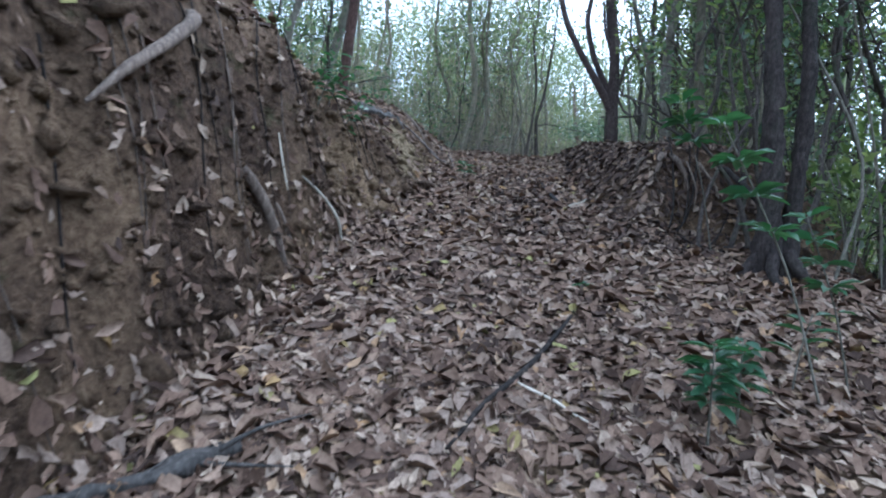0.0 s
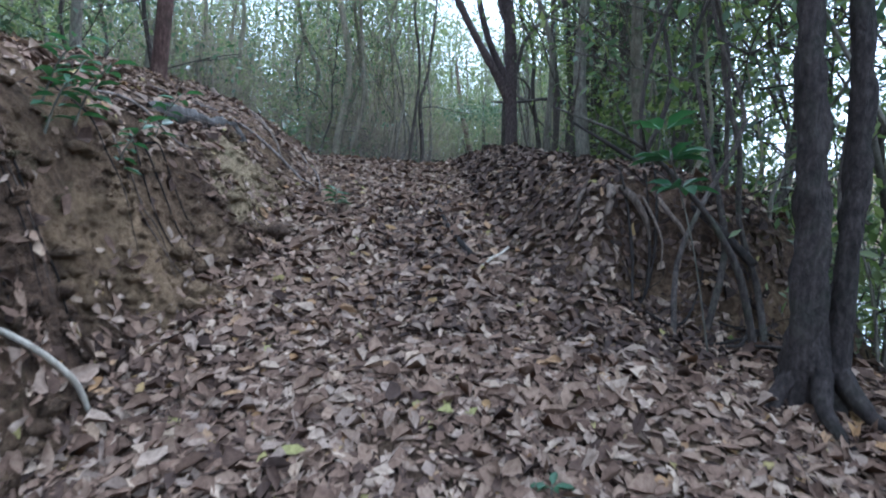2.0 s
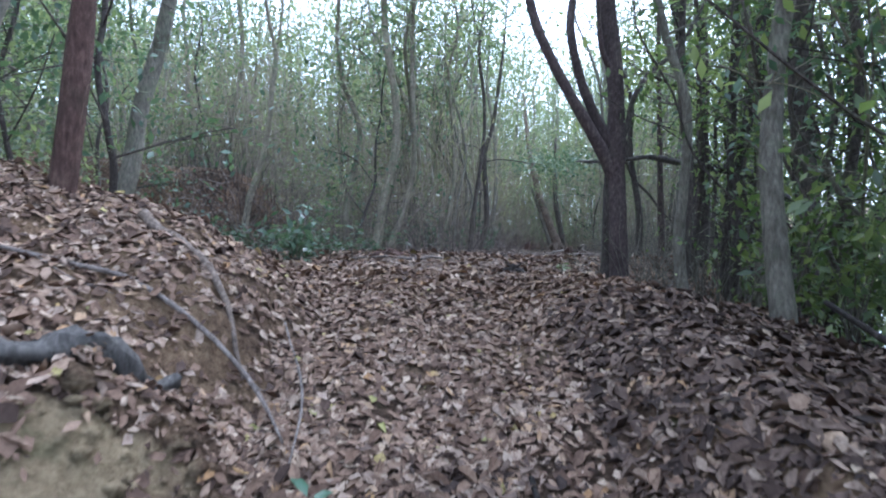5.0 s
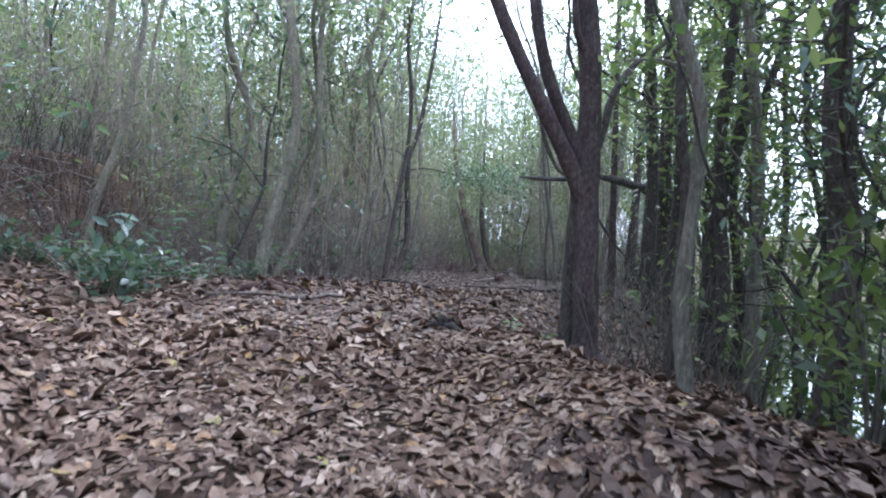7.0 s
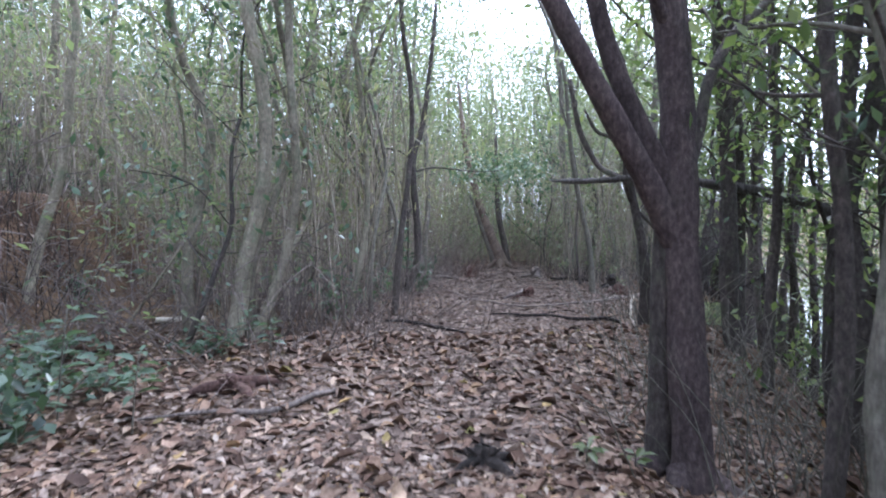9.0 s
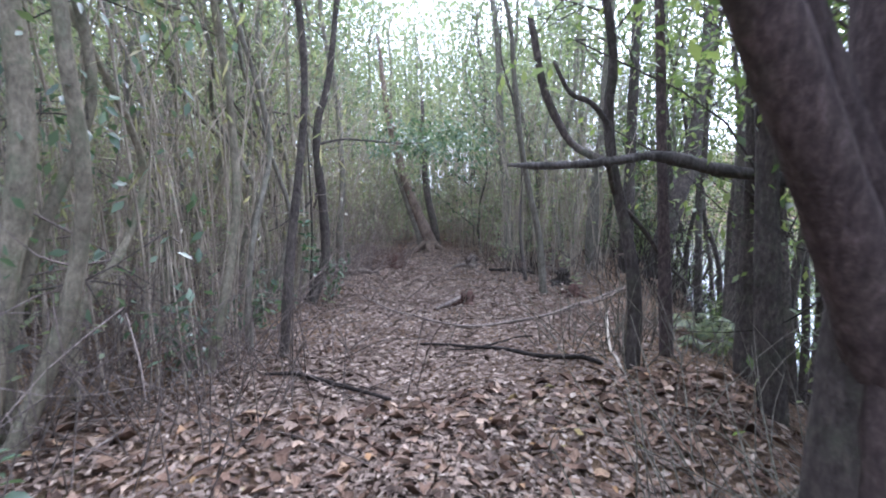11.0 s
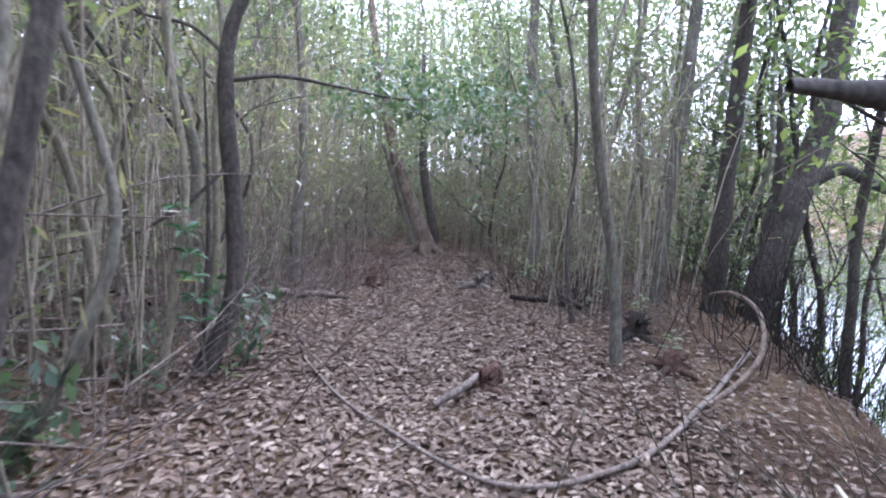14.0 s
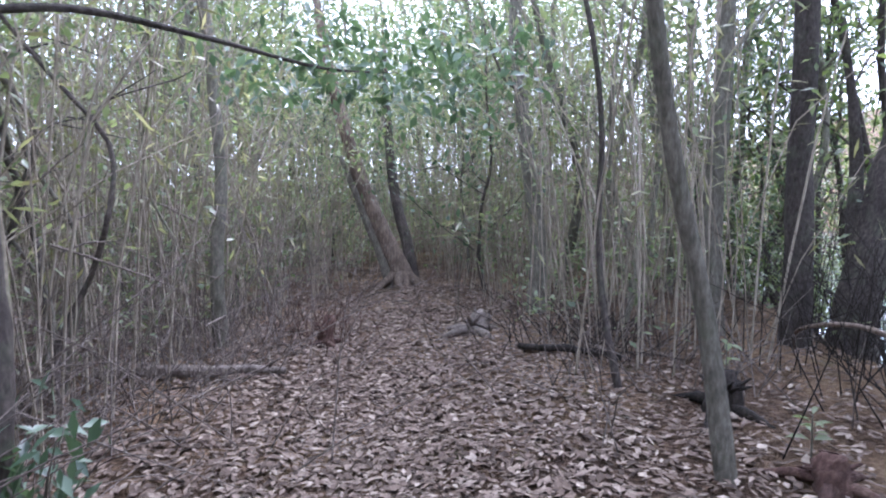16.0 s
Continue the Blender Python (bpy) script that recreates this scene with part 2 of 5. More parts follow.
def leaves(centres, ahead, above, length, width, fold=0.25, curl=0.0, ragged=0.0):
    """Folded leaves, eight triangles each; every argument may hold one value a leaf."""
    n = len(centres)
    w1, w2, w3, w4, bow, tip = ragged * np.random.RandomState(n).uniform(-1, 1, (6, n, 1))
    ahead = ahead / (np.linalg.norm(ahead, axis=1)[:, None] + 1e-9)
    side = np.cross(above, ahead)
    side /= np.linalg.norm(side, axis=1)[:, None] + 1e-9
    up = np.cross(ahead, side)
    L, Wd = np.broadcast_to(length, n)[:, None], np.broadcast_to(width, n)[:, None]
    fo, cu = np.broadcast_to(fold, n)[:, None], np.broadcast_to(curl, n)[:, None]
    put = lambda a, s, h: centres + ahead * L * (a - 0.5) + side * Wd * s + up * (Wd * h * fo + L * cu * 4 * (a - 0.5) ** 2)  # noqa: E731
    v = np.stack([put(0, 0, 0), put(0.3 + w1 * 0.15, -0.45 + w1 * 0.3, 1), put(0.3, bow * 0.2, 0), put(0.3 + w2 * 0.15, 0.45 + w2 * 0.3, 1), put(0.66 - w3 * 0.2, -0.4 + w3 * 0.3, 1 + w1), put(0.66, bow * 0.3, 0), put(0.66 + w4 * 0.2, 0.4 + w4 * 0.3, 1 + w2), put(1 - np.abs(tip) * 0.2, tip * 0.4, 0)], 1)
    tri = np.array([[0, 2, 1], [0, 3, 2], [1, 2, 5], [1, 5, 4], [2, 3, 6], [2, 6, 5], [4, 5, 7], [5, 6, 7]])
    return v.reshape(-1, 3), (np.arange(n)[:, None, None] * 8 + tri).reshape(-1, 3)


def blades(centres, ahead, above, length, width):
    """Plain pointed leaves, two folded triangles each."""
    n = len(centres)
    ahead = ahead / (np.linalg.norm(ahead, axis=1)[:, None] + 1e-9)
    side = np.cross(above, ahead)
    side /= np.linalg.norm(side, axis=1)[:, None] + 1e-9
    up = np.cross(ahead, side)
    L, Wd = np.broadcast_to(length, n)[:, None], np.broadcast_to(width, n)[:, None]
    v = np.stack([centres - ahead * L * 0.5, centres - side * Wd * 0.5 + up * Wd * 0.15, centres + ahead * L * 0.5, centres + side * Wd * 0.5 + up * Wd * 0.15], 1)
    return v.reshape(-1, 3), (np.arange(n)[:, None, None] * 4 + np.array([[0, 2, 1], [0, 3, 2]])).reshape(-1, 3)


# ---- the lie of the land ----
def ramp(v, a, b):
    s = np.clip((np.asarray(v, float) - a) / (b - a), 0, 1)
    return s * s * (3 - 2 * s)


WAVES = {}


def wave(x, y, size, seed):
    """Smooth uneven relief between -1 and 1, about so many metres from hump to hump."""
    if seed not in WAVES:
        r = np.random.RandomState(seed)
        WAVES[seed] = [(np.cos(a), np.sin(a), r.uniform(0, 6.283), r.uniform(0.7, 1.6) * 6.283 / size) for a in r.uniform(0, 6.283, 6)]
    total = 0
    for c, s, p, f in WAVES[seed]:
        total = total + np.sin((x * c + y * s) * f + p + 0.8 * np.sin((x * s - y * c) * f * 0.6 + p))
    return total / 6 * 1.6


def trail_z(y):
    return np.interp(y, [-60, -6, 0, 3.6, 5.7, 6.6, 7.7, 9, 10, 11.5, 24, 34, 80, 600], [-3, -1.5, 0.03, 1.22, 1.92, 2.23, 2.56, 2.67, 2.75, 2.83, 2.8, 3.0, 3.6, 5])


def trail_x(y):
    return np.interp(y, [-60, 0, 3.6, 7, 9, 10, 13, 16, 20, 24, 34, 600], [-6, 0.2, 0.45, 0.4, 0.9, 1.2, 1.9, 3.0, 4.1, 4.6, 8, 60])


def edge_x(y):
    return np.interp(y, [-60, -3, 0, 3.7, 5, 7, 10, 12, 15, 18, 22, 34, 600], [-3, 3.6, 3.3, 2.9, 2.8, 3.0, 3.9, 4.7, 6.0, 8.3, 10.5, 17, 200])


WATER = -1.2


def land(x, y):
    """Height of the ground at x, y."""
    x, y = np.asarray(x, float), np.asarray(y, float)
    z = trail_z(y) + 0.0
    # cut bank on the hill side
    foot = np.interp(y, [-3, 0, 3.4, 5.3, 6.7, 8, 10, 14, 20], [-1.45, -1.35, -0.98, -0.6, -0.38, -0.25, -0.8, -1.6, -2])
    foot = foot + 0.10 * wave(x * 0, y, 1.1, 5) + 0.05 * wave(x * 0, y, 0.4, 6)
    tall = np.interp(y, [-3, 0, 2, 3.4, 5.3, 6.7, 8, 10, 12, 14, 30], [2.5, 2.5, 2.2, 1.7, 0.78, 0.66, 0.75, 0.4, 0.12, 0.05, 0])
    run = np.interp(y, [0, 3, 5.3, 6.7, 8, 10, 14], [0.42, 0.5, 0.6, 0.75, 1.2, 2.5, 3])
    d = foot - x
    z = z + tall * (0.75 * ramp(d, 0, run) + 0.25 * ramp(d, run * 0.5, run * 2.2))
    steep = np.interp(y, [0, 4.5, 6, 8, 11, 14, 24, 60], [0.42, 0.35, 0.14, 0.16, 0.10, 0.05, 0.06, 0.2])
    z = z + steep * np.clip(d - run, 0, 60) + 0.2 * np.clip(d - 8, 0, 70)
    # raw overhung bank deeper in the wood
    z = z + 1.5 * ramp(-x, 2.6, 3.5) * ramp(y, 13, 15.5) * (1 - ramp(y, 21, 24))
    # root mound beside the climb
    mound = ramp(y + 0.12 * wave(x, y * 0, 0.5, 9), 4.5, 4.9) * np.interp(y, [4.2, 5, 6, 7, 8, 9, 10], [0.5, 0.62, 0.42, 0.25, 0.18, 0.06, 0])
    near = np.interp(y, [4, 5, 6.5, 8], [1.05, 1.0, 0.95, 0.9])
    z = z + mound * ramp(x, near, near + 0.75)
    z = z - 0.05 * np.exp(-((x - trail_x(y)) / 0.7) ** 2)
    # low shoulder round the forked tree
    z = z - np.interp(y, [6.2, 7.4, 9, 10.4, 11.4, 12.4], [0, 0.1, 0.27, 0.27, 0.12, 0]) * ramp(x, 1.75, 2.45)
    # hollow under the mound
    z = z - 0.22 * ramp(x, 1.35, 2.0) * ramp(y, 3.9, 4.3) * (1 - ramp(y, 4.4, 4.8))
    # fall to the lake, its bed and the far shore
    out = x - edge_x(y) + 0.2 * wave(y, x * 0, 2.3, 8)
    z = z - 0.5 * ramp(out, -0.8, 0.8) - 0.85 * np.clip(out - 0.1, 0, 400)
    z = np.maximum(z, WATER - 0.9 + 0.0 * x)
    z = z + 0.45 * np.clip(out - 46, 0, 60) * ramp(out, 46, 60)
    raw = ramp(d, -0.05, 0.3) * np.interp(y, [0, 6, 9], [1, 0.8, 0.2])
    rough = 0.035 + 0.07 * raw
    z = z + rough * (0.6 * wave(x, y, 0.9, 1) + 0.4 * wave(x, y, 0.33, 2)) + 0.035 * raw * wave(x * 1.6, y, 0.17, 4) + 0.3 * wave(x, y, 9, 3) * ramp(np.hypot(x - trail_x(y), 0), 5, 14)
    return z


def slope_normal(x, y):
    e = 0.06
    gx, gy = (land(x + e, y) - land(x - e, y)) / (2 * e), (land(x, y + e) - land(x, y - e)) / (2 * e)
    n = np.stack([-gx, -gy, np.ones_like(gx)], -1)
    return n / np.linalg.norm(n, axis=-1)[..., None]


def build_ground():
    far = np.array([1, 2.5, 5, 9, 15, 25, 40, 70, 120, 250, 600.0])
    xs = np.concatenate([-9 - far[::-1], np.arange(-9, -2.2, 0.2), np.arange(-2.2, 0, 0.05), np.arange(0, 3.2, 0.09), np.arange(3.2, 12, 0.17), 12 + np.arange(0, 60, 1.5), 72 + far])
    ys = np.concatenate([-6 - far[::-1], np.arange(-6, 0, 0.2), np.arange(0, 9.5, 0.07), np.arange(9.5, 20, 0.13), np.arange(20, 36, 0.4), 36 + far])
    X, Y = np.meshgrid(xs, ys, indexing="xy")
    V = np.stack([X, Y, land(X, Y)], -1).reshape(-1, 3)
    i, j = np.meshgrid(np.arange(len(ys) - 1), np.arange(len(xs) - 1), indexing="ij")
    a = i * len(xs) + j
    F = np.stack([a, a + 1, a + 1 + len(xs), a + len(xs)], -1).reshape(-1, 4)
    return tagged(bulk("ground", V, F, SOIL, smooth=True), "brown earth forest floor with a raw clay cut bank", "ground", kind="structure")


ground = build_ground()
lake = tagged(bulk("water", [(-30, -300, WATER), (400, -300, WATER), (400, 300, WATER), (-30, 300, WATER)], [[0, 1, 2, 3]], LAKE), "pale still lake water below the bank", "lake", kind="structure")


# ---- fallen leaves ----
def litter_leaves(name, x, y, seed, length, mat, label, slender=0.42, lift=0.03, plain=False):
    r = np.random.RandomState(seed)
    n = len(x)
    up = slope_normal(x, y)
    z = land(x, y) + r.uniform(0.004, lift, n)
    above = up + r.normal(0, 0.17 if plain else 0.25, (n, 3))
    ahead = r.normal(0, 1, (n, 3))
    ahead -= up * (ahead * up).sum(1)[:, None] * 0.93
    L = length * np.where(r.uniform(0, 1, n) < 0.3, r.uniform(0.3, 0.6, n), r.uniform(0.65, 1.4, n))
    if plain:
        v, f = blades(np.stack([x, y, z], -1) + up * 0.006, ahead, above, L, L * slender * r.uniform(0.5, 1.5, n))
        return tagged(bulk(name, v, f, mat), label, "leaf litter", kind="stuff")
    v, f = leaves(np.stack([x, y, z], -1) + up * 0.006, ahead, above, L, L * slender * r.uniform(0.7, 1.3, n), r.uniform(-0.5, 0.8, n), r.uniform(-0.12, 0.18, n), 0.8)
    return tagged(bulk(name, v, f, mat), label, "leaf litter", kind="stuff")


def scatter(n, x0, x1, y0, y1, seed, keep):
    r = np.random.RandomState(seed)
    x, y = r.uniform(x0, x1, n), r.uniform(y0, y1, n)
    k = r.uniform(0, 1, n) < keep(x, y)
    return x[k], y[k]


def slope_cover(x, y):
    steep = 1 - slope_normal(x, y)[:, 2]
    bare = np.clip(1.3 - steep * 2.6, 0.09, 1) * np.clip(0.72 + 0.45 * wave(x, y, 0.8, 14), 0.3, 1)
    return bare * (1 - 0.85 * ramp(x - edge_x(y), 0.5, 1.8)) * np.where(x < -2.4, 0.55, 1) * np.where((x > 1.05) & (y < 7.6) & (y > 3.9), 0.26, 1)


lx, ly = scatter(165000, -3.2, 3.6, 0.2, 10.6, 19, slope_cover)
litter_leaves("crumbled_litter", lx, ly, 26, 0.062, LITTER, "flat underlayer of broken brown leaf pieces on the slope", 0.5, 0.014, True)
lx, ly = scatter(60000, -5.5, 4.0, 0.2, 6.2, 11, slope_cover)
litter_leaves("leaf_litter", lx, ly, 21, 0.09, LITTER, "thick carpet of curled brown fallen leaves on the slope", 0.44)
lx, ly = scatter(50000, -5.5, 4.0, 6.0, 10.0, 31, slope_cover)
litter_leaves("upper_litter", lx, ly, 27, 0.067, LITTER, "thinner carpet of brown fallen leaves above the climb", 0.42, 0.022)

fy = np.random.RandomState(15).uniform(0.3, 4.2, 2000)
fx = np.interp(fy, [0, 3.4, 5.3], [-1.35, -0.98, -0.6]) + np.random.RandomState(16).normal(0.05, 0.15, 2000)
litter_leaves("bank_foot_litter", fx, fy, 24, 0.095, LITTER, "drift of brown leaves heaped against the bank foot", 0.4, 0.05)
my, mx = np.random.RandomState(17).uniform(3.7, 5.1, 420), np.random.RandomState(18).uniform(1.0, 2.7, 420)
litter_leaves("mound_litter", mx, my, 25, 0.09, LITTER, "brown leaves caught on the washed out mound", 0.4, 0.05)

# dark brown leaves over the mound and in a strip down the trail
dy, dx = np.random.RandomState(35).uniform(3.9, 7.8, 6500), np.random.RandomState(36).uniform(1.05, 2.8, 6500)
litter_leaves("dark_litter", dx, dy, 29, 0.08, LITTER_DARK, "dark brown leaves on the mound", 0.42, 0.03)
dy = np.random.RandomState(37).uniform(4.2, 6.4, 900)
litter_leaves("dark_strip", 0.45 + np.random.RandomState(38).normal(0, 0.2, 900), dy, 30, 0.08, LITTER_DARK, "strip of dark brown leaves down the trail", 0.42, 0.035)


def flat_cover(x, y):
    mid = np.exp(-((x - trail_x(y)) / 2.6) ** 2)
    return np.clip(0.35 + 0.75 * mid, 0, 1) * (1 - 0.9 * ramp(x - edge_x(y), 0.3, 1.6)) * np.interp(y, [9, 10, 17, 28], [0.8, 1, 0.85, 0.5])


lx, ly = scatter(150000, -5, 9.5, 9.6, 27, 12, flat_cover)
litter_leaves("thicket_litter", lx, ly, 22, 0.067, CHAFF, "flat layer of greyish brown fallen leaves and cane chaff", 0.36, 0.022, True)
ty = np.random.RandomState(33).uniform(9.8, 23, 52000)
tx = trail_x(ty) + np.random.RandomState(34).normal(0, 1.15, 52000)
litter_leaves("trail_litter", tx, ty, 28, 0.06, CHAFF, "trodden grey brown leaves covering the flat trail", 0.42, 0.026, True)
lx, ly = scatter(9000, -3, 4.5, 8.5, 13.0, 13, flat_cover)
litter_leaves("broad_leaf_litter", lx, ly, 23, 0.10, LITTER, "scattered larger brown fallen leaves on the flat trail", 0.42, 0.03)


# ---- trees ----
def walk_x(y):
    return np.interp(y, [-5, 0, 4, 6, 8, 10, 12.5, 15], [0, 0, 0.25, 0.4, 0.75, 1.25, 1.95, 2.8])


def crown_leaves(twigs, count, spread, size, seed, kind="broad", droop=0.35, at=None):
    """Leaves set round the twig ends."""
    r = np.random.RandomState(seed)
    tw = np.asarray(twigs)
    c = tw[r.randint(0, len(tw), count)] + r.normal(0, 1, (count, 3)) * np.array([spread, spread, spread * 0.7])
    if at is not None:
        g = c + np.asarray(at)
        c = c[(np.abs(g[:, 0] - walk_x(g[:, 1])) > 1.1) | (g[:, 1] > 17) | (g[:, 2] > trail_z(g[:, 1]) + 3.4)]
        count = len(c)
    ahead = r.normal(0, 1, (count, 3)) - [0, 0, droop]
    above = r.normal(0, 0.45, (count, 3)) + [0, 0, 1]
    L = size * r.uniform(0.6, 1.3, count)
    return blades(c, ahead, above, L, L * (0.46 if kind == "broad" else 0.16))


def sapling(name, at, lean, radius, height, bark, leaf, label, seed, count=700, bare=0.35, spread=0.32, size=0.10, limbs=7, bend=0.2, kind="broad", group="", reach=1.0, sink=0.12):
    """A slender tree: a tapered trunk, limbs with twigs, and a loose crown."""
    r = np.random.RandomState(seed)
    top = thing(name, at, label, "tree", group)
    lx_, ly_ = lean
    n = 11
    s = np.linspace(0, 1, n)
    wob = np.cumsum(r.normal(0, bend * 0.32, (n, 2)), 0) * s[:, None]
    sway = bend * np.stack([0.45 * np.sin(s * r.uniform(4, 8)) + 0.22 * np.sin(s * r.uniform(11, 17)) * r.choice([-1, 1]) for _ in range(2)], -1)
    kink = r.normal(0, 0.09 * bend, (n, 2)) * np.minimum(1, s * 6)[:, None]
    line = np.stack([lx_ * height * s, ly_ * height * s, height * s], -1)
    line[:, :2] += wob * 0.6 + sway + kink
    line[0, 2] = -sink
    line = spline(line, 3)
    bulk("trunk", *tube(line, [radius * 1.35, radius, radius * 0.88, radius * 0.7, radius * 0.45, radius * 0.2], 8, 0.09, seed)[:2], bark, top, True)
    twigs = []
    for k in range(limbs):
        f = bare + (1 - bare) * (k + r.uniform(0, 0.8)) / limbs
        p = line[min(len(line) - 1, int(f * (len(line) - 1)))]
        a, ln = r.uniform(0, 6.28), reach * height * 0.2 * r.uniform(0.5, 1.2) * (1.25 - f)
        d = np.array([np.cos(a), np.sin(a), r.uniform(0.25, 1.0)])
        end = p + d * ln
        mid = (p + end) / 2 + r.normal(0, 0.08, 3) * ln
        limb = spline([p, mid, end], 3)
        pieces = [tube(limb, [radius * 0.38 * (1.2 - f), 0.006], 5, 0, seed + k)]
        for q in range(4):
            b = limb[1 + r.randint(len(limb) - 1)]
            e = b + r.normal(0, 1, 3) * [0.32, 0.32, 0.2] * (0.5 + ln * 0.4)
            pieces.append(tube(spline([b, e], 2), [0.007, 0.003], 4, 0, seed))
            twigs += [e, (b + e) / 2, limb[-1]]
        v, fc = join(pieces)
        bulk("limb", v, fc, bark, top, True)
    twigs.append(line[-1])
    if count:
        v, f = crown_leaves(twigs, count, spread, size, seed + 5, kind, 0.35, at if at[2] > -40 else None)
        bulk("crown", v, f, leaf, top)
    return top


def tree_at(name, x, y, lean, radius, height, bark, leaf, label, seed, **more):
    return sapling(name, (x, y, float(land(x, y))), lean, radius, height, bark, leaf, label, seed, **more)


def limb_part(name, line, radii, bark, parent, sides=10, lumps=0.06, seed=1, steps=5, label=""):
    ob = bulk(name, *tube(spline(line, steps), radii, sides, lumps, seed)[:2], bark, parent, True)
    return tagged(ob, label)


def forked_tree():
    x, y = 2.40, 10.2
    z = float(land(x, y))
    t = thing("forked_tree", (x, y, z), "large dark forked tree with purplish brown ringed bark", "tree")
    limb_part("trunk", [(0.06, -0.10, -0.2), (0.05, -0.06, 0.25), (0.04, 0, 0.9), (0.02, 0.05, 1.6), (0.0, 0.1, 2.4), (-0.12, 0.2, 3.6), (-0.1, 0.3, 5.2), (0.1, 0.3, 7.2)],
              [0.17, 0.13, 0.108, 0.10, 0.104, 0.094, 0.092, 0.104, 0.092, 0.09, 0.10, 0.096, 0.09, 0.085, 0.07, 0.06, 0.03], BARK_FORK, t, 16, 0.07, 3, 7)
    limb_part("stem", [(0.0, 0.15, -0.2), (0.0, 0.14, 0.4), (-0.01, 0.12, 1.1), (-0.02, 0.08, 1.6)], [0.11, 0.085, 0.08, 0.07], BARK_DARK, t, 12, 0.06, 4)
    limb_part("limb", [(0.0, 0.05, 1.34), (-0.17, 0.04, 1.66), (-0.40, 0.02, 2.02), (-0.70, 0, 2.5), (-0.98, 0, 3.1), (-1.15, 0.05, 4.1), (-1.1, 0.1, 5.6)], [0.08, 0.07, 0.06, 0.055, 0.045, 0.02], BARK_FORK, t, 11, 0.05, 5)
    limb_part("limb", [(-0.04, 0.06, 1.66), (-0.2, 0.09, 1.98), (-0.38, 0.12, 2.4), (-0.52, 0.14, 3.0), (-0.44, 0.3, 3.6), (-0.4, 0.3, 5.0), (-0.3, 0.4, 6.2)], [0.06, 0.057, 0.052, 0.047, 0.035, 0.015], BARK_FORK, t, 10, 0.05, 6)
    limb_part("limb", [(0.08, 0.05, 1.75), (0.16, 0.08, 2.0), (0.22, 0.1, 2.25), (0.42, 0.16, 2.55), (0.85, 0.3, 2.95), (1.3, 0.4, 3.8)], [0.035, 0.033, 0.032, 0.03, 0.025, 0.012], BARK_DARK, t, 8, 0.05, 7)
    limb_part("limb", [(-0.02, 0.1, 2.5), (-0.2, 0.0, 2.75), (-0.3, -0.1, 3.3)], [0.035, 0.03, 0.02], BARK_FORK, t, 8, 0.05, 8)
    r = np.random.RandomState(40)
    tw = []
    for p in ((0.1, 0.3, 6.6), (-0.8, 0.1, 5.2), (-0.3, 0.4, 6.0), (1.3, 0.4, 3.8), (1.0, 0.35, 3.4)):
        tw += list(np.array(p) + r.normal(0, 0.55, (14, 3)))
    v, f = crown_leaves(tw, 1500, 0.3, 0.10, 41)
    bulk("crown", v, f, LEAF_MID, t)
    for k in range(5):
        a = k * 1.3 + 0.4
        limb_part("root", [(0.1 * np.cos(a), 0.1 * np.sin(a), 0.12), (0.32 * np.cos(a), 0.32 * np.sin(a), -0.02), (0.6 * np.cos(a + 0.3), 0.6 * np.sin(a + 0.3), -0.1)], [0.07, 0.05, 0.02], BARK_FORK, t, 7, 0.08, 60 + k)
    return t


forked_tree()
tree_at("red_barked_tree", -1.99, 7.6, (0.07, 0.015), 0.062, 8.5, BARK_RED, LEAF_MID, "straight tree with flaking reddish brown bark on the bank", 51, bare=0.5, count=900, bend=0.05)
tree_at("leaning_tree", -3.36, 10.75, (0.18, 0.01), 0.09, 7.5, BARK_GREY, LEAF_DARK, "grey tree leaning over the leafy bank", 52, bare=0.35, count=900)
tree_at("grey_tree", 2.52, 7.42, (-0.02, 0.03), 0.062, 8.0, BARK_GREY, LEAF_MID, "slim grey tree behind the root mound", 53, bare=0.45)
tree_at("black_tree", 3.88, 9.27, (0.01, 0.0), 0.10, 8.5, BARK_DARK, LEAF_LIGHT, "upright tree with nearly black bark", 54, bare=0.5)
tree_at("pale_tree", 2.33, 5.72, (-0.10, 0.04), 0.045, 7.0, BARK_PALE, LEAF_LIGHT, "pale smooth slender tree on the root mound", 55, bare=0.55, count=600)
tree_at("dark_leaning_tree", 2.91, 6.35, (0.18, 0.01), 0.046, 6.5, BARK_DARK, LEAF_LIGHT, "dark thin tree leaning out towards the lake", 56, bare=0.35)


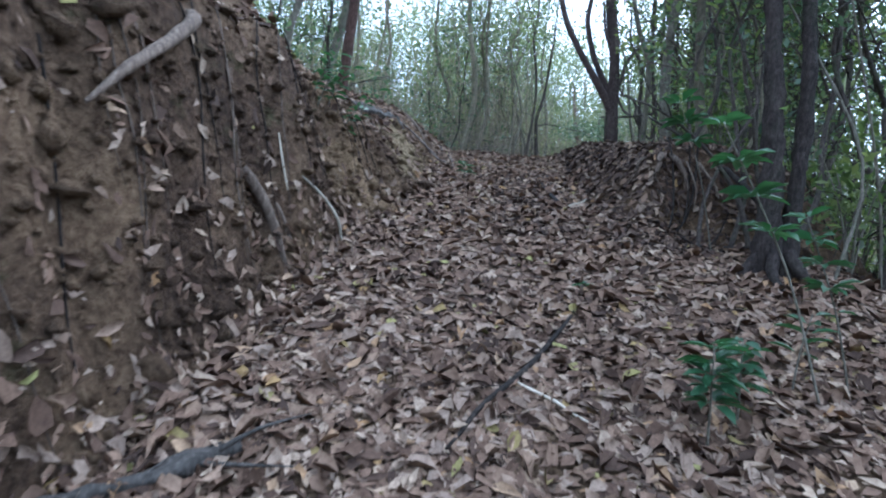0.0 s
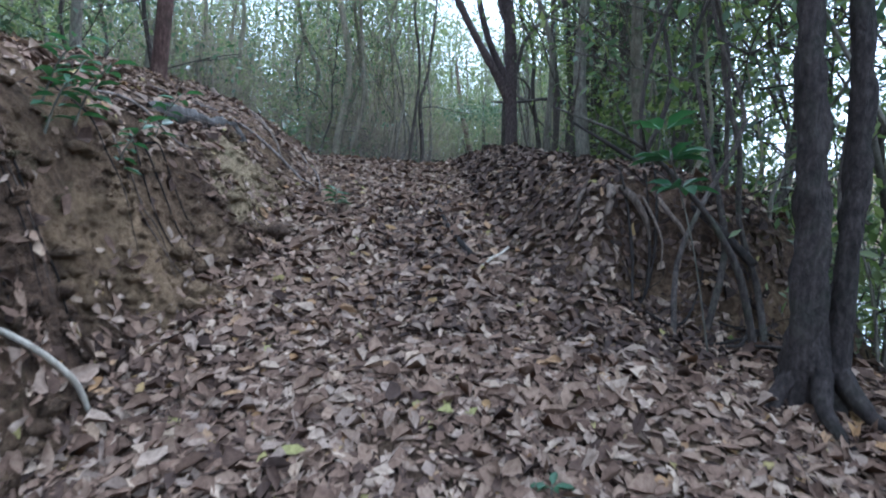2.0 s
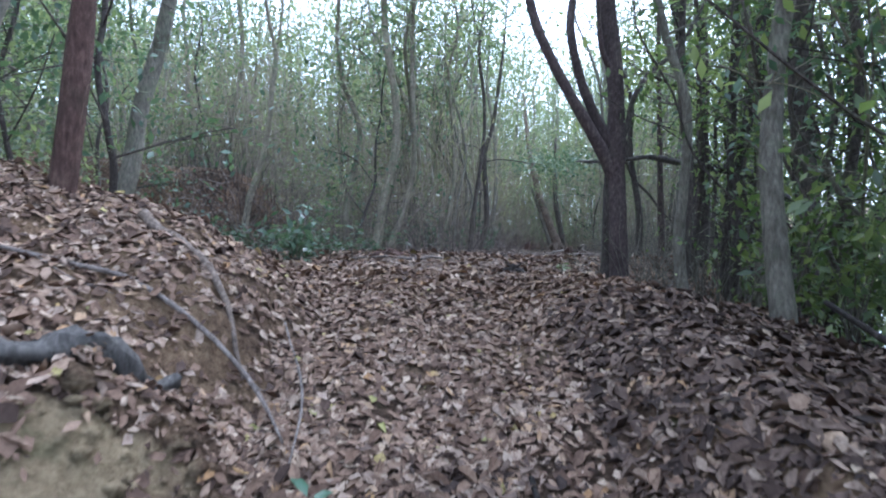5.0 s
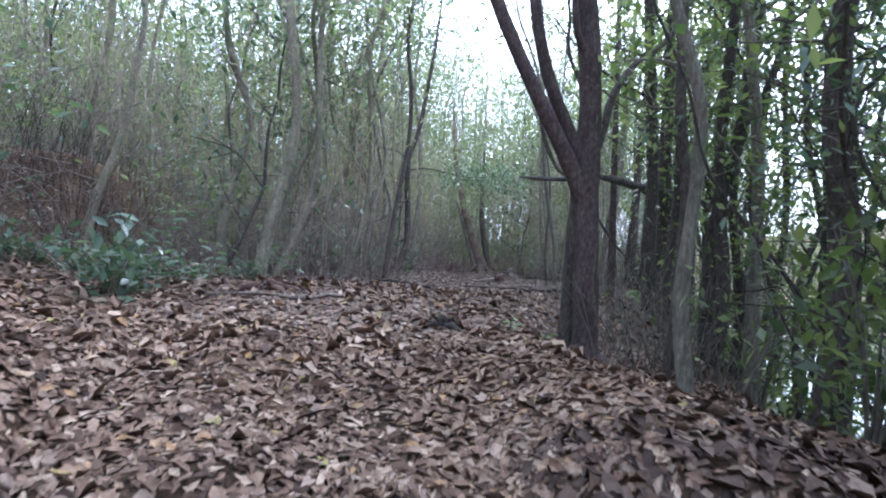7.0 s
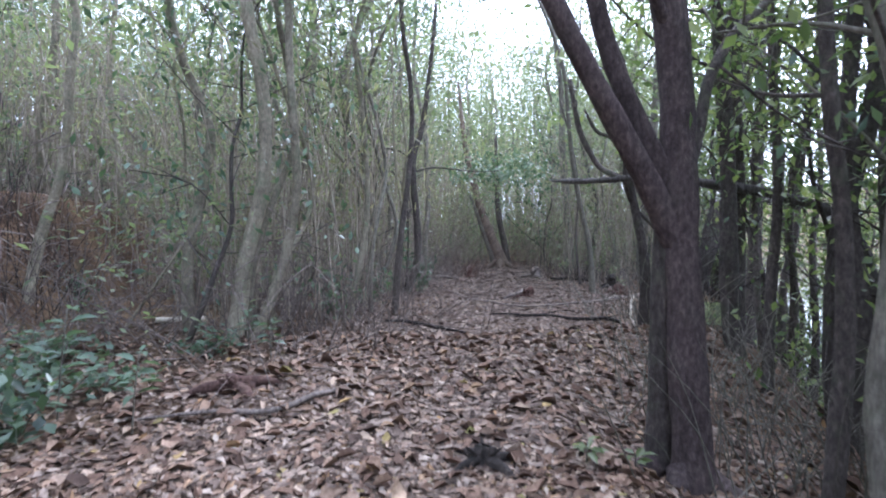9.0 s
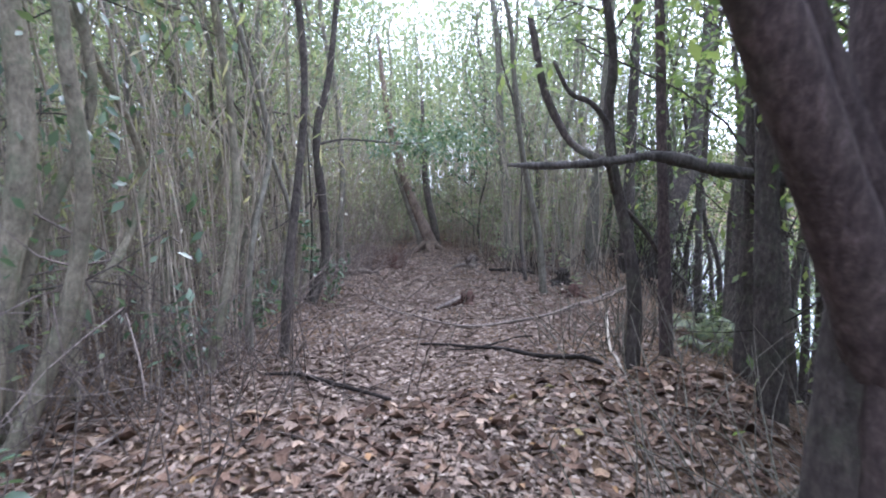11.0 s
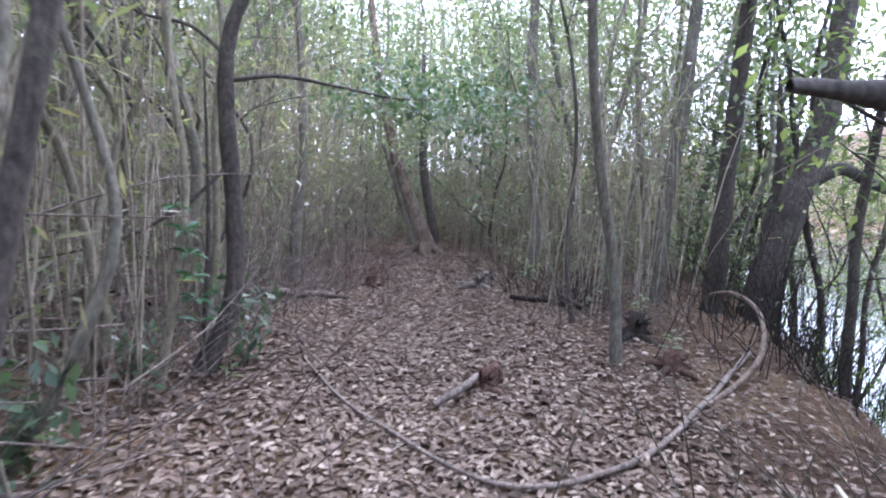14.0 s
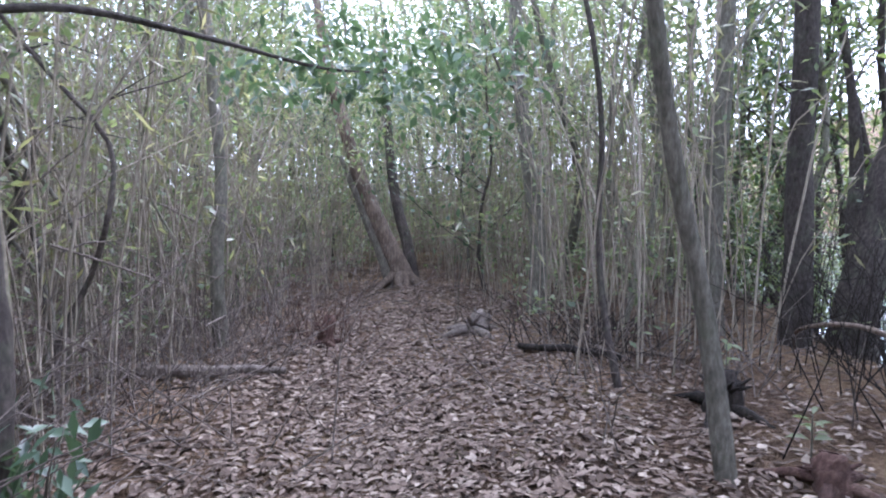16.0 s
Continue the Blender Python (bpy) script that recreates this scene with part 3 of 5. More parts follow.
def twin_tree():
    x, y = 1.97, 3.58
    t = thing("twin_stemmed_tree", (x, y, float(land(x, y))), "dark rough tree with two stems from one base", "tree")
    limb_part("stem", [(-0.05, 0, -0.2), (-0.06, 0, 0.5), (-0.07, 0.02, 1.1), (-0.12, 0.05, 1.9), (-0.22, 0.1, 3.4), (-0.3, 0.1, 6)], [0.12, 0.072, 0.058, 0.062, 0.05, 0.054, 0.045, 0.02], BARK_BLACK, t, 12, 0.32, 11, 9)
    limb_part("stem", [(0.06, -0.02, -0.2), (0.08, -0.03, 0.5), (0.12, -0.02, 1.2), (0.08, 0, 2.0), (-0.02, 0, 3.4), (0.1, 0, 6)], [0.1, 0.05, 0.045, 0.048, 0.04, 0.036, 0.03, 0.015], BARK_BLACK, t, 12, 0.28, 12, 9)
    r = np.random.RandomState(44)
    tw = list(np.array([(-0.2, 0.1, 4.2)]) + r.normal(0, 0.7, (22, 3))) + list(np.array([(0.3, 0, 2.6)]) + r.normal(0, 0.45, (14, 3)))
    bulk("crown", *crown_leaves(tw, 900, 0.25, 0.09, 45, "broad", 0.35, t.location), LEAF_LIGHT, t)
    for k in range(6):
        a = k * 1.05
        limb_part("root", [(0.08 * np.cos(a), 0.08 * np.sin(a), 0.15), (0.2 * np.cos(a), 0.2 * np.sin(a), 0.0), (0.36 * np.cos(a + 0.3), 0.36 * np.sin(a + 0.3), -0.14)], [0.05, 0.035, 0.012], BARK_BLACK, t, 6, 0.08, 70 + k)


def dark_trail_tree():
    x, y = 1.62, 16.72
    t = thing("crooked_tree", (x, y, float(land(x, y))), "dark crooked tree with a long leafy side branch", "tree")
    limb_part("trunk", [(-0.08, 0, -0.1), (0.1, 0.02, 0.25), (0.2, 0.05, 0.62), (0.19, 0.1, 1.2), (0.13, 0.15, 1.95), (0.16, 0.2, 2.4), (0.3, 0.2, 2.9), (0.5, 0.3, 4.5), (0.6, 0.3, 6.2)], [0.10, 0.065, 0.062, 0.06, 0.058, 0.05, 0.045, 0.035, 0.012], BARK_DARK, t, 10, 0.1, 24)
    limb_part("stem", [(-0.02, -0.06, -0.05), (0.02, -0.04, 0.6), (0.03, 0, 1.2), (0.0, 0.05, 2.2)], [0.02, 0.017, 0.015, 0.006], BARK_DARK, t, 7, 0.05, 28)
    limb_part("limb", [(0.14, 0.15, 2.05), (0.5, 0.3, 2.14), (0.95, 0.65, 2.16), (1.6, 1.3, 2.2), (2.2, 1.75, 2.3)], [0.019, 0.016, 0.013, 0.010, 0.004], BARK_DARK, t, 7, 0.05, 25)
    limb_part("limb", [(0.14, 0.1, 1.45), (-0.1, 0, 1.2), (-0.5, -0.1, 0.95), (-1.1, -0.2, 0.8)], [0.016, 0.014, 0.011, 0.005], BARK_DARK, t, 6, 0.05, 26)
    limb_part("limb", [(0.15, 0.15, 2.2), (-0.1, 0.2, 2.4), (-0.5, 0.3, 2.5), (-0.8, 0.3, 2.9)], [0.016, 0.014, 0.011, 0.005], BARK_DARK, t, 6, 0.05, 27)
    r = np.random.RandomState(61)
    tw = list(np.array([(2.1, 1.7, 2.35)]) + r.normal(0, 1, (30, 3)) * [0.4, 0.4, 0.2]) + list(np.array([(0.5, 0.3, 5.2)]) + r.normal(0, 0.7, (25, 3)))
    bulk("crown", *crown_leaves(tw, 1900, 0.16, 0.10, 62), LEAF_DARK, t)


twin_tree()
LAKE_TREE = "thin tree with bright leaves at the lake edge"
for k, (x, y, lean, radius, h, bark) in enumerate([
        (2.95, 9.75, (-0.02, 0), 0.042, 7.0, BARK_DARK), (2.75, 9.2, (-0.1, 0.01), 0.045, 6.5, BARK_GREY), (4.04, 10.69, (-0.04, 0), 0.06, 8.0, BARK_DARK),
        (4.34, 10.43, (-0.06, 0), 0.062, 7.5, BARK_GREY), (4.3, 10.1, (0.5, -0.1), 0.065, 5.0, BARK_DARK), (4.29, 12.16, (-0.1, 0.01), 0.075, 8.0, BARK_DARK),
        (4.82, 12.88, (-0.05, 0.0), 0.09, 8.0, BARK_DARK), (3.82, 11.2, (0.02, 0.03), 0.038, 7.5, BARK_DARK), (4.08, 10.8, (0.07, 0.02), 0.07, 8.0, BARK_DARK)]):
    tree_at("lakeside_tree", x, y, lean, radius, h, bark, LEAF_LIGHT, LAKE_TREE, 100 + k, count=800, bare=0.3, spread=0.3, size=0.095, group="trees on the lake bank")
POLE = "pale slender understorey tree with thin bark"
for k, (x, y, lean, radius, h, bark) in enumerate([
        (-0.92, 13.35, (-0.06, 0.05), 0.05, 7.0, BARK_PALE), (-0.42, 12.8, (0.03, 0.03), 0.066, 7.5, BARK_PALE), (-0.26, 12.68, (0.13, 0.01), 0.042, 7.0, BARK_PALE),
        (-0.33, 12.98, (0.06, 0.05), 0.036, 6.5, BARK_PALE), (-2.91, 14.35, (0.06, 0.02), 0.05, 6.5, BARK_PALE), (-0.25, 17.27, (0.05, 0.03), 0.07, 8.0, BARK_GREY),
        (0.61, 13.96, (0.03, 0.06), 0.034, 6.5, BARK_PALE), (-0.11, 17.2, (0.17, 0.05), 0.08, 7.5, BARK_PALE), (0.93, 14.48, (-0.01, 0.08), 0.028, 6.0, BARK_GREY)]):
    tree_at("pole_tree", x, y, lean, radius, h, bark, LEAF_MID, POLE, 130 + k, count=520, bare=0.42, size=0.095, bend=0.4, group="pole trees of the thicket")
tree_at("dark_pole_tree", 1.2, 14.3, (0.06, 0.06), 0.036, 7.5, BARK_DARK, LEAF_MID, "dark straight young tree beside the trail", 141, bare=0.45, count=600)
tree_at("pole_tree", 1.52, 17.25, (0.05, 0.06), 0.028, 6.0, BARK_PALE, LEAF_MID, POLE, 142, count=300, bare=0.5)
tree_at("pole_tree", 2.45, 20.2, (0.0, 0.02), 0.06, 8.0, BARK_GREY, LEAF_DARK, POLE, 143, count=700, bare=0.4)
tree_at("pole_tree", 1.37, 16.4, (0.02, 0.03), 0.026, 6.5, BARK_PALE, LEAF_MID, POLE, 144, count=160, bare=0.6)
dark_trail_tree()
tree_at("leaning_pole", 4.78, 16.35, (-0.18, 0.04), 0.04, 7.5, BARK_GREY, LEAF_MID, "grey pole tree leaning over the trail", 146, count=500, bare=0.55, bend=0.22)
tree_at("thin_pole", 5.13, 17.6, (-0.10, 0.1), 0.022, 6.0, BARK_DARK, LEAF_MID, "very thin dark young tree", 147, count=200, bare=0.5)
tree_at("snag_tree", 3.85, 13.1, (-0.06, 0.08), 0.05, 5.0, BARK_DARK, LEAF_LIGHT, "crooked dark tree under a dead branch", 148, count=300, bare=0.5, bend=0.2)
tree_at("reddish_pole", 4.35, 13.3, (-0.02, 0.06), 0.046, 7.5, BARK_FORK, LEAF_LIGHT, "reddish brown upright young tree near the bank", 149, count=500, bare=0.45, bend=0.04)
tree_at("dark_tree", 6.37, 14.6, (0.07, 0.05), 0.10, 8.0, BARK_DARK, LEAF_LIGHT, "dark tree rising from the lake bank", 150, count=900, bare=0.35)
tree_at("dark_tree", 7.25, 17.96, (0.02, 0.0), 0.10, 9.0, BARK_DARK, LEAF_LIGHT, "stout dark tree at the edge of the lake bank", 151, count=1000, bare=0.4, bend=0.06)
tree_at("grey_tree", 6.97, 18.6, (0.08, 0.05), 0.10, 8.0, BARK_GREY, LEAF_MID, "grey tree by the bank edge", 152, count=800, bare=0.35)
tree_at("grey_tree", 5.95, 20.3, (-0.03, 0.06), 0.09, 8.0, BARK_GREY, LEAF_MID, "grey tree in the cane beside the trail", 153, count=800, bare=0.35)


def bank_tree():
    x, y = 7.85, 17.85
    t = thing("leaning_bank_tree", (x, y, float(land(x, y))), "thick dark tree leaning out over the lake", "tree")
    limb_part("trunk", [(-0.1, 0, -0.3), (0.05, 0, 0.5), (0.4, 0, 1.5), (0.75, 0, 2.6), (1.0, 0.1, 4.2), (1.5, 0.2, 6.5)], [0.26, 0.18, 0.165, 0.17, 0.15, 0.14, 0.12, 0.05], BARK_DARK, t, 13, 0.1, 21, 7)
    limb_part("limb", [(0.5, 0, 1.7), (0.95, -0.1, 1.95), (1.4, -0.1, 1.85), (2.0, -0.1, 1.7), (2.8, 0, 1.9)], [0.09, 0.085, 0.07, 0.05, 0.02], BARK_DARK, t, 9, 0.06, 22)
    limb_part("limb", [(0.1, 0.05, 0.6), (0.25, 0.2, 1.2), (0.55, 0.4, 1.9), (0.6, 0.6, 3.2)], [0.08, 0.07, 0.06, 0.02], BARK_DARK, t, 9, 0.06, 23)
    r = np.random.RandomState(47)
    tw = list(np.array([(1.4, 0.1, 5.6)]) + r.normal(0, 0.9, (40, 3))) + list(np.array([(2.4, 0, 2.2)]) + r.normal(0, 0.5, (30, 3)))
    bulk("crown", *crown_leaves(tw, 2200, 0.35, 0.1, 48), LEAF_LIGHT, t)


bank_tree()


def slanting_tree():
    x, y = 5.15, 23.4
    t = thing("slanting_tree", (x, y, float(land(x, y))), "brown slanting tree with a spread root foot at the trail end", "tree")
    limb_part("stem", [(0.1, 0, -0.15), (0.0, 0.0, 0.3), (-0.25, 0.1, 0.9), (-0.6, 0.2, 1.9), (-1.0, 0.3, 3.6), (-1.2, 0.5, 5.5)], [0.3, 0.16, 0.14, 0.12, 0.09, 0.03], ROOT, t, 12, 0.08, 31)
    limb_part("stem", [(-0.12, 0.1, -0.1), (-0.25, 0.1, 0.4), (-0.5, 0.15, 1.1), (-0.9, 0.2, 2.2)], [0.12, 0.085, 0.075, 0.03], BARK_GREY, t, 10, 0.08, 32)
    limb_part("stem", [(0.3, 0.3, -0.1), (0.25, 0.35, 0.6), (0.05, 0.5, 1.8), (0.0, 0.6, 4)], [0.14, 0.1, 0.09, 0.04], BARK_DARK, t, 10, 0.08, 33)
    for k in range(6):
        a = k * 1.05 + 0.2
        limb_part("root", [(0.1 * np.cos(a), 0.1 * np.sin(a), 0.2), (0.35 * np.cos(a), 0.35 * np.sin(a), 0.04), (0.75 * np.cos(a + 0.3), 0.75 * np.sin(a + 0.3), -0.1)], [0.1, 0.06, 0.02], ROOT, t, 7, 0.1, 80 + k)
    r = np.random.RandomState(49)
    bulk("crown", *crown_leaves(list(np.array([(-0.9, 0.2, 2.9)]) + r.normal(0, 0.75, (50, 3))), 1700, 0.3, 0.1, 50), LEAF_MID, t)


slanting_tree()


r7 = np.random.RandomState(66)
for k in range(20):
    y = r7.uniform(3.7, 10.2)
    x = float(edge_x(y)) + r7.uniform(-0.35, 1.1)
    tree_at("thin_sapling", x, y, (r7.normal(-0.02, 0.16), r7.normal(0.02, 0.1)), r7.uniform(0.011, 0.022), r7.uniform(3.5, 5.8), (BARK_GREY, BARK_DARK, BARK_PALE)[k % 3], LEAF_DARK,
            "thin crooked sapling on the slope above the lake", 1000 + k, count=150, bare=0.4, spread=0.2, size=0.085, bend=0.5, group="thin saplings of the slope", reach=1.3)
for k, (x, y, lx_, h) in enumerate([(1.75, 4.3, 0.1, 4.2), (1.62, 4.75, 0.16, 4.0), (2.05, 4.5, -0.05, 4.6), (2.2, 3.95, 0.12, 4.4), (2.45, 4.9, -0.1, 5.0), (1.95, 5.3, 0.05, 5.0), (2.35, 4.3, -0.22, 4.0)]):
    tree_at("thin_sapling", x, y, (lx_, 0.03), 0.013 + 0.002 * (k % 4), h, BARK_DARK, LEAF_DARK,
            "thin crooked sapling on the slope above the lake", 1080 + k, count=200, bare=0.35, spread=0.2, size=0.085, bend=0.4, group="thin saplings of the slope", reach=1.3)
for k in range(16):
    y = r7.uniform(13.2, 21)
    x = float(np.interp(y, [13, 14, 16, 18, 20, 22], [0.0, 0.5, 1.0, 1.3, 2.2, 3.1])) - abs(r7.normal(0, 0.8))
    tree_at("thicket_sapling", x, y, (r7.normal(0.03, 0.12), r7.normal(0, 0.1)), r7.uniform(0.01, 0.03), r7.uniform(3.5, 6.5), (BARK_GREY, BARK_DARK, BARK_PALE)[k % 3], LEAF_MID,
            "thin crooked sapling at the edge of the thicket", 1040 + k, count=140, bare=0.45, spread=0.2, size=0.085, bend=0.6, group="thin saplings of the thicket", reach=1.3)


# ---- the wood around: repeated young trees ----
def stand(kind, label, bark, leaf, count, bare, radius, height, size, seeds, group, **more):
    return [sapling(kind, (0, 0, -50 - s), (0, 0), radius * (0.8 + 0.12 * i), height * (0.85 + 0.1 * i), bark, leaf, label, s, count=count, bare=bare, size=size, group=group, **more) for i, s in enumerate(seeds)]


def plant_out(models, spots, seed):
    r = np.random.RandomState(seed)
    for i, (x, y) in enumerate(spots):
        m = models[i % len(models)]
        spin = pose(x, y, float(land(x, y)) - 0.02, r.normal(0, 3.2), r.normal(0, 3.2), r.uniform(0, 360)) @ Matrix.Diagonal((*[r.uniform(0.8, 1.2)] * 3, 1))
        if i < len(models):
            m.matrix_basis = spin
        else:
            copy_thing(m, spin)


def spots(n, x0, x1, y0, y1, seed, keep, gap=0.5):
    r, got = np.random.RandomState(seed), []
    for _ in range(n * 14):
        x, y = r.uniform(x0, x1), r.uniform(y0, y1)
        if keep(x, y) and all((x - a) ** 2 + (y - b) ** 2 > gap * gap for a, b in got):
            got.append((x, y))
            if len(got) >= n:
                break
    return got


grey = stand("young_tree", "slender grey young tree in the thicket", BARK_GREY, LEAF_MID, 1100, 0.25, 0.045, 7.2, 0.102, (201, 202, 203, 204), "young trees of the wood", limbs=10, reach=1.3, spread=0.38, bend=0.42)
dark = stand("evergreen_sapling", "dark evergreen sapling with glossy leaves", BARK_DARK, LEAF_DARK, 1000, 0.12, 0.03, 4.8, 0.105, (211, 212, 213), "evergreen saplings of the wood", limbs=11, reach=1.4, bend=0.25)
pale = stand("young_tree", "tall pale young tree with a small high crown", BARK_PALE, LEAF_MID, 950, 0.42, 0.05, 8.4, 0.108, (221, 222, 223), "young trees of the wood", limbs=10, reach=1.5, spread=0.42, bend=0.42)
bright = stand("lakeside_sapling", "leafy bright green sapling on the lake bank", BARK_DARK, LEAF_LIGHT, 1100, 0.2, 0.03, 5.8, 0.085, (231, 232, 233), "saplings of the lake bank", limbs=12, reach=1.4, bend=0.42)

clear_left = lambda x, y: float(np.interp(y, [3, 6, 8, 10, 12, 14, 16, 18, 20, 22, 24, 26, 28, 40], [-2.6, -1.9, -1.9, -1.6, -0.5, 0.3, 0.9, 1.3, 2.1, 3.1, 3.9, 4.6, 6, 20]))  # noqa: E731
hollow = lambda x, y: -4.2 < x < -1.6 and 11 < y < 14.8  # noqa: E731
left_side = lambda x, y: x < clear_left(x, y) and not (y < 11 and x > -3.6) and not hollow(x, y)  # noqa: E731
beyond = lambda x, y: y > 25.0 or left_side(x, y)  # noqa: E731
plant_out(grey, spots(75, -14, 12, 5.5, 36, 301, beyond, 0.6), 401)
plant_out(pale, spots(55, -15, 12, 7.0, 38, 302, beyond, 0.6), 402)
plant_out(dark, spots(46, -14, 12, 6.5, 36, 303, lambda x, y: beyond(x, y) and not (y > 13 and x > -3 and y < 27), 0.55), 403)
bank_side = lambda x, y: edge_x(y) + (0.5 if y < 9 else 0.1) < x < edge_x(y) + 3.8 and not (12 < y < 19 and x < edge_x(y) + 2.2)  # noqa: E731
plant_out(bright, spots(56, 2, 16, 1.0, 34, 304, bank_side, 0.75), 404)
right_side = lambda x, y: trail_x(y) + 1.5 < x < edge_x(y) + 0.5  # noqa: E731
extra = spots(22, 2, 14, 18.5, 30, 305, right_side, 0.5)
plant_out(stand("canopy_tree", "tall slim tree with a high spreading leafy crown", BARK_GREY, LEAF_MID, 2200, 0.34, 0.075, 9.5, 0.12, (261, 262), "tall trees beyond the trail", limbs=12, reach=1.5, spread=0.5, bend=0.42), spots(27, -3, 13, 20.5, 34, 307, lambda x, y: abs(x - trail_x(y)) > 1.6 and x < edge_x(y), 0.8), 407)
plant_out(stand("young_tree", "slim grey young tree beside the trail", BARK_GREY, LEAF_MID, 600, 0.3, 0.035, 6.2, 0.10, (241, 242), "young trees of the wood"), extra, 405)
slope_trees = stand("dark_young_tree", "dark slim young tree on the slope", BARK_DARK, LEAF_LIGHT, 700, 0.4, 0.05, 7.5, 0.10, (251, 252), "saplings of the lake bank")
plant_out(slope_trees, spots(18, 2.6, 12, 8.5, 26, 306, lambda x, y: edge_x(y) + 0.1 < x < edge_x(y) + 2.2 and not 13 < y < 18, 0.6), 406)


# ---- cane thicket ----
def cane_thicket():
    r = np.random.RandomState(71)
    stems, lv = [], []
    n = 0
    while n < 3500:
        x, y = r.uniform(-7, 12), r.uniform(13.0, 30)
        on_left = x < clear_left(x, y) + 0.5 and y > (13.5 if x > -1.2 else 16.5)
        on_right = trail_x(y) + 1.4 < x < edge_x(y) + (0.8 if y > 20.5 else -1.2) and y > 17.6
        if not (on_left or on_right or y > 25):
            continue
        n += 1
        h, z = r.uniform(2.0, 5.2), float(land(x, y)) - 0.05
        lean = r.normal(0, 0.15, 2)
        p = np.array([[x, y, z], [x + lean[0] * h * 0.5, y + lean[1] * h * 0.5, z + h * 0.55], [x + lean[0] * h * 1.5 + r.normal(0, 0.3), y + lean[1] * h * 1.5 + r.normal(0, 0.3), z + h * r.uniform(0.85, 1)]])
        rad = r.uniform(0.004, 0.0115)
        stems.append(tube(spline(p, 2), [rad, rad * 0.85, rad * 0.3], 4))
        k = r.randint(6, 17)
        s = r.uniform(0.35, 1.05, k)[:, None]
        lv.append(p[0] + (p[2] - p[0]) * s + r.normal(0, 0.16, (k, 3)))
    v, f = join(stems)
    tagged(bulk("cane_thicket", v, f, CANE, smooth=True), "dense thicket of thin pale bare canes", "canes", kind="stuff")
    c = np.vstack(lv)
    m = len(c)
    v, f = blades(c, r.normal(0, 1, (m, 3)) - [0, 0, 0.7], r.normal(0, 0.6, (m, 3)) + [0, 0, 1], r.uniform(0.09, 0.2, m), r.uniform(0.014, 0.026, m))
    tagged(bulk("cane_leaves", v, f, LEAF_CANE), "narrow drooping grey green cane leaves", "leaves", kind="stuff")


cane_thicket()


def leaf_sprays():
    """Sprays of small leaves that hang through the thicket, too many to count."""
    r = np.random.RandomState(73)
    got = []
    while len(got) < 2500:
        x, y = r.uniform(-10, 12), r.uniform(9.5, 33)
        left = x < clear_left(x, y) - 0.2 and not (y < 11 and x > -3) and not hollow(x, y)
        right = trail_x(y) + 1.9 < x < edge_x(y) + 0.5 and y > 17.8
        if left or right or y > 26:
            got.append((x, y, float(land(x, y)) + r.uniform(0.3, 1) * r.uniform(0.4, 5.0)))
    c = np.repeat(np.array(got), 17, 0) + r.normal(0, 1, (2500 * 17, 3)) * [0.22, 0.22, 0.1]
    m = len(c)
    L = r.uniform(0.06, 0.13, m)
    v, f = blades(c, r.normal(0, 1, (m, 3)) * [1, 1, 0.5], r.normal(0, 0.35, (m, 3)) + [0, 0, 1], L, L * 0.42)
    tagged(bulk("leaf_sprays", v, f, LEAF_MID), "sprays of small grey green leaves hanging through the thicket", "leaves", kind="stuff")


leaf_sprays()


def edge_sprays():
    """Greener sprays beside and behind the flat trail."""
    r = np.random.RandomState(74)
    got = []
    while len(got) < 1050:
        x, y = r.uniform(0, 12), r.uniform(15.5, 29)
        right = y > 19 and trail_x(y) + 1.5 < x < edge_x(y) + 1.0
        if right or (24.5 < y and x > 0) or (y > 16.5 and clear_left(x, y) - 1.2 < x < clear_left(x, y)):
            got.append((x, y, float(land(x, y)) + r.uniform(0.15, 1) * r.uniform(0.3, 4.2)))
    c = np.repeat(np.array(got), 20, 0) + r.normal(0, 1, (1050 * 20, 3)) * [0.2, 0.2, 0.09]
    m = len(c)
    L = r.uniform(0.06, 0.13, m)
    v, f = blades(c, r.normal(0, 1, (m, 3)) * [1, 1, 0.5] - [0, 0, 0.3], r.normal(0, 0.4, (m, 3)) + [0, 0, 1], L, L * 0.4)
    tagged(bulk("edge_sprays", v, f, LEAF_MID), "green leaf sprays along the thicket edge", "leaves", kind="stuff")


edge_sprays()


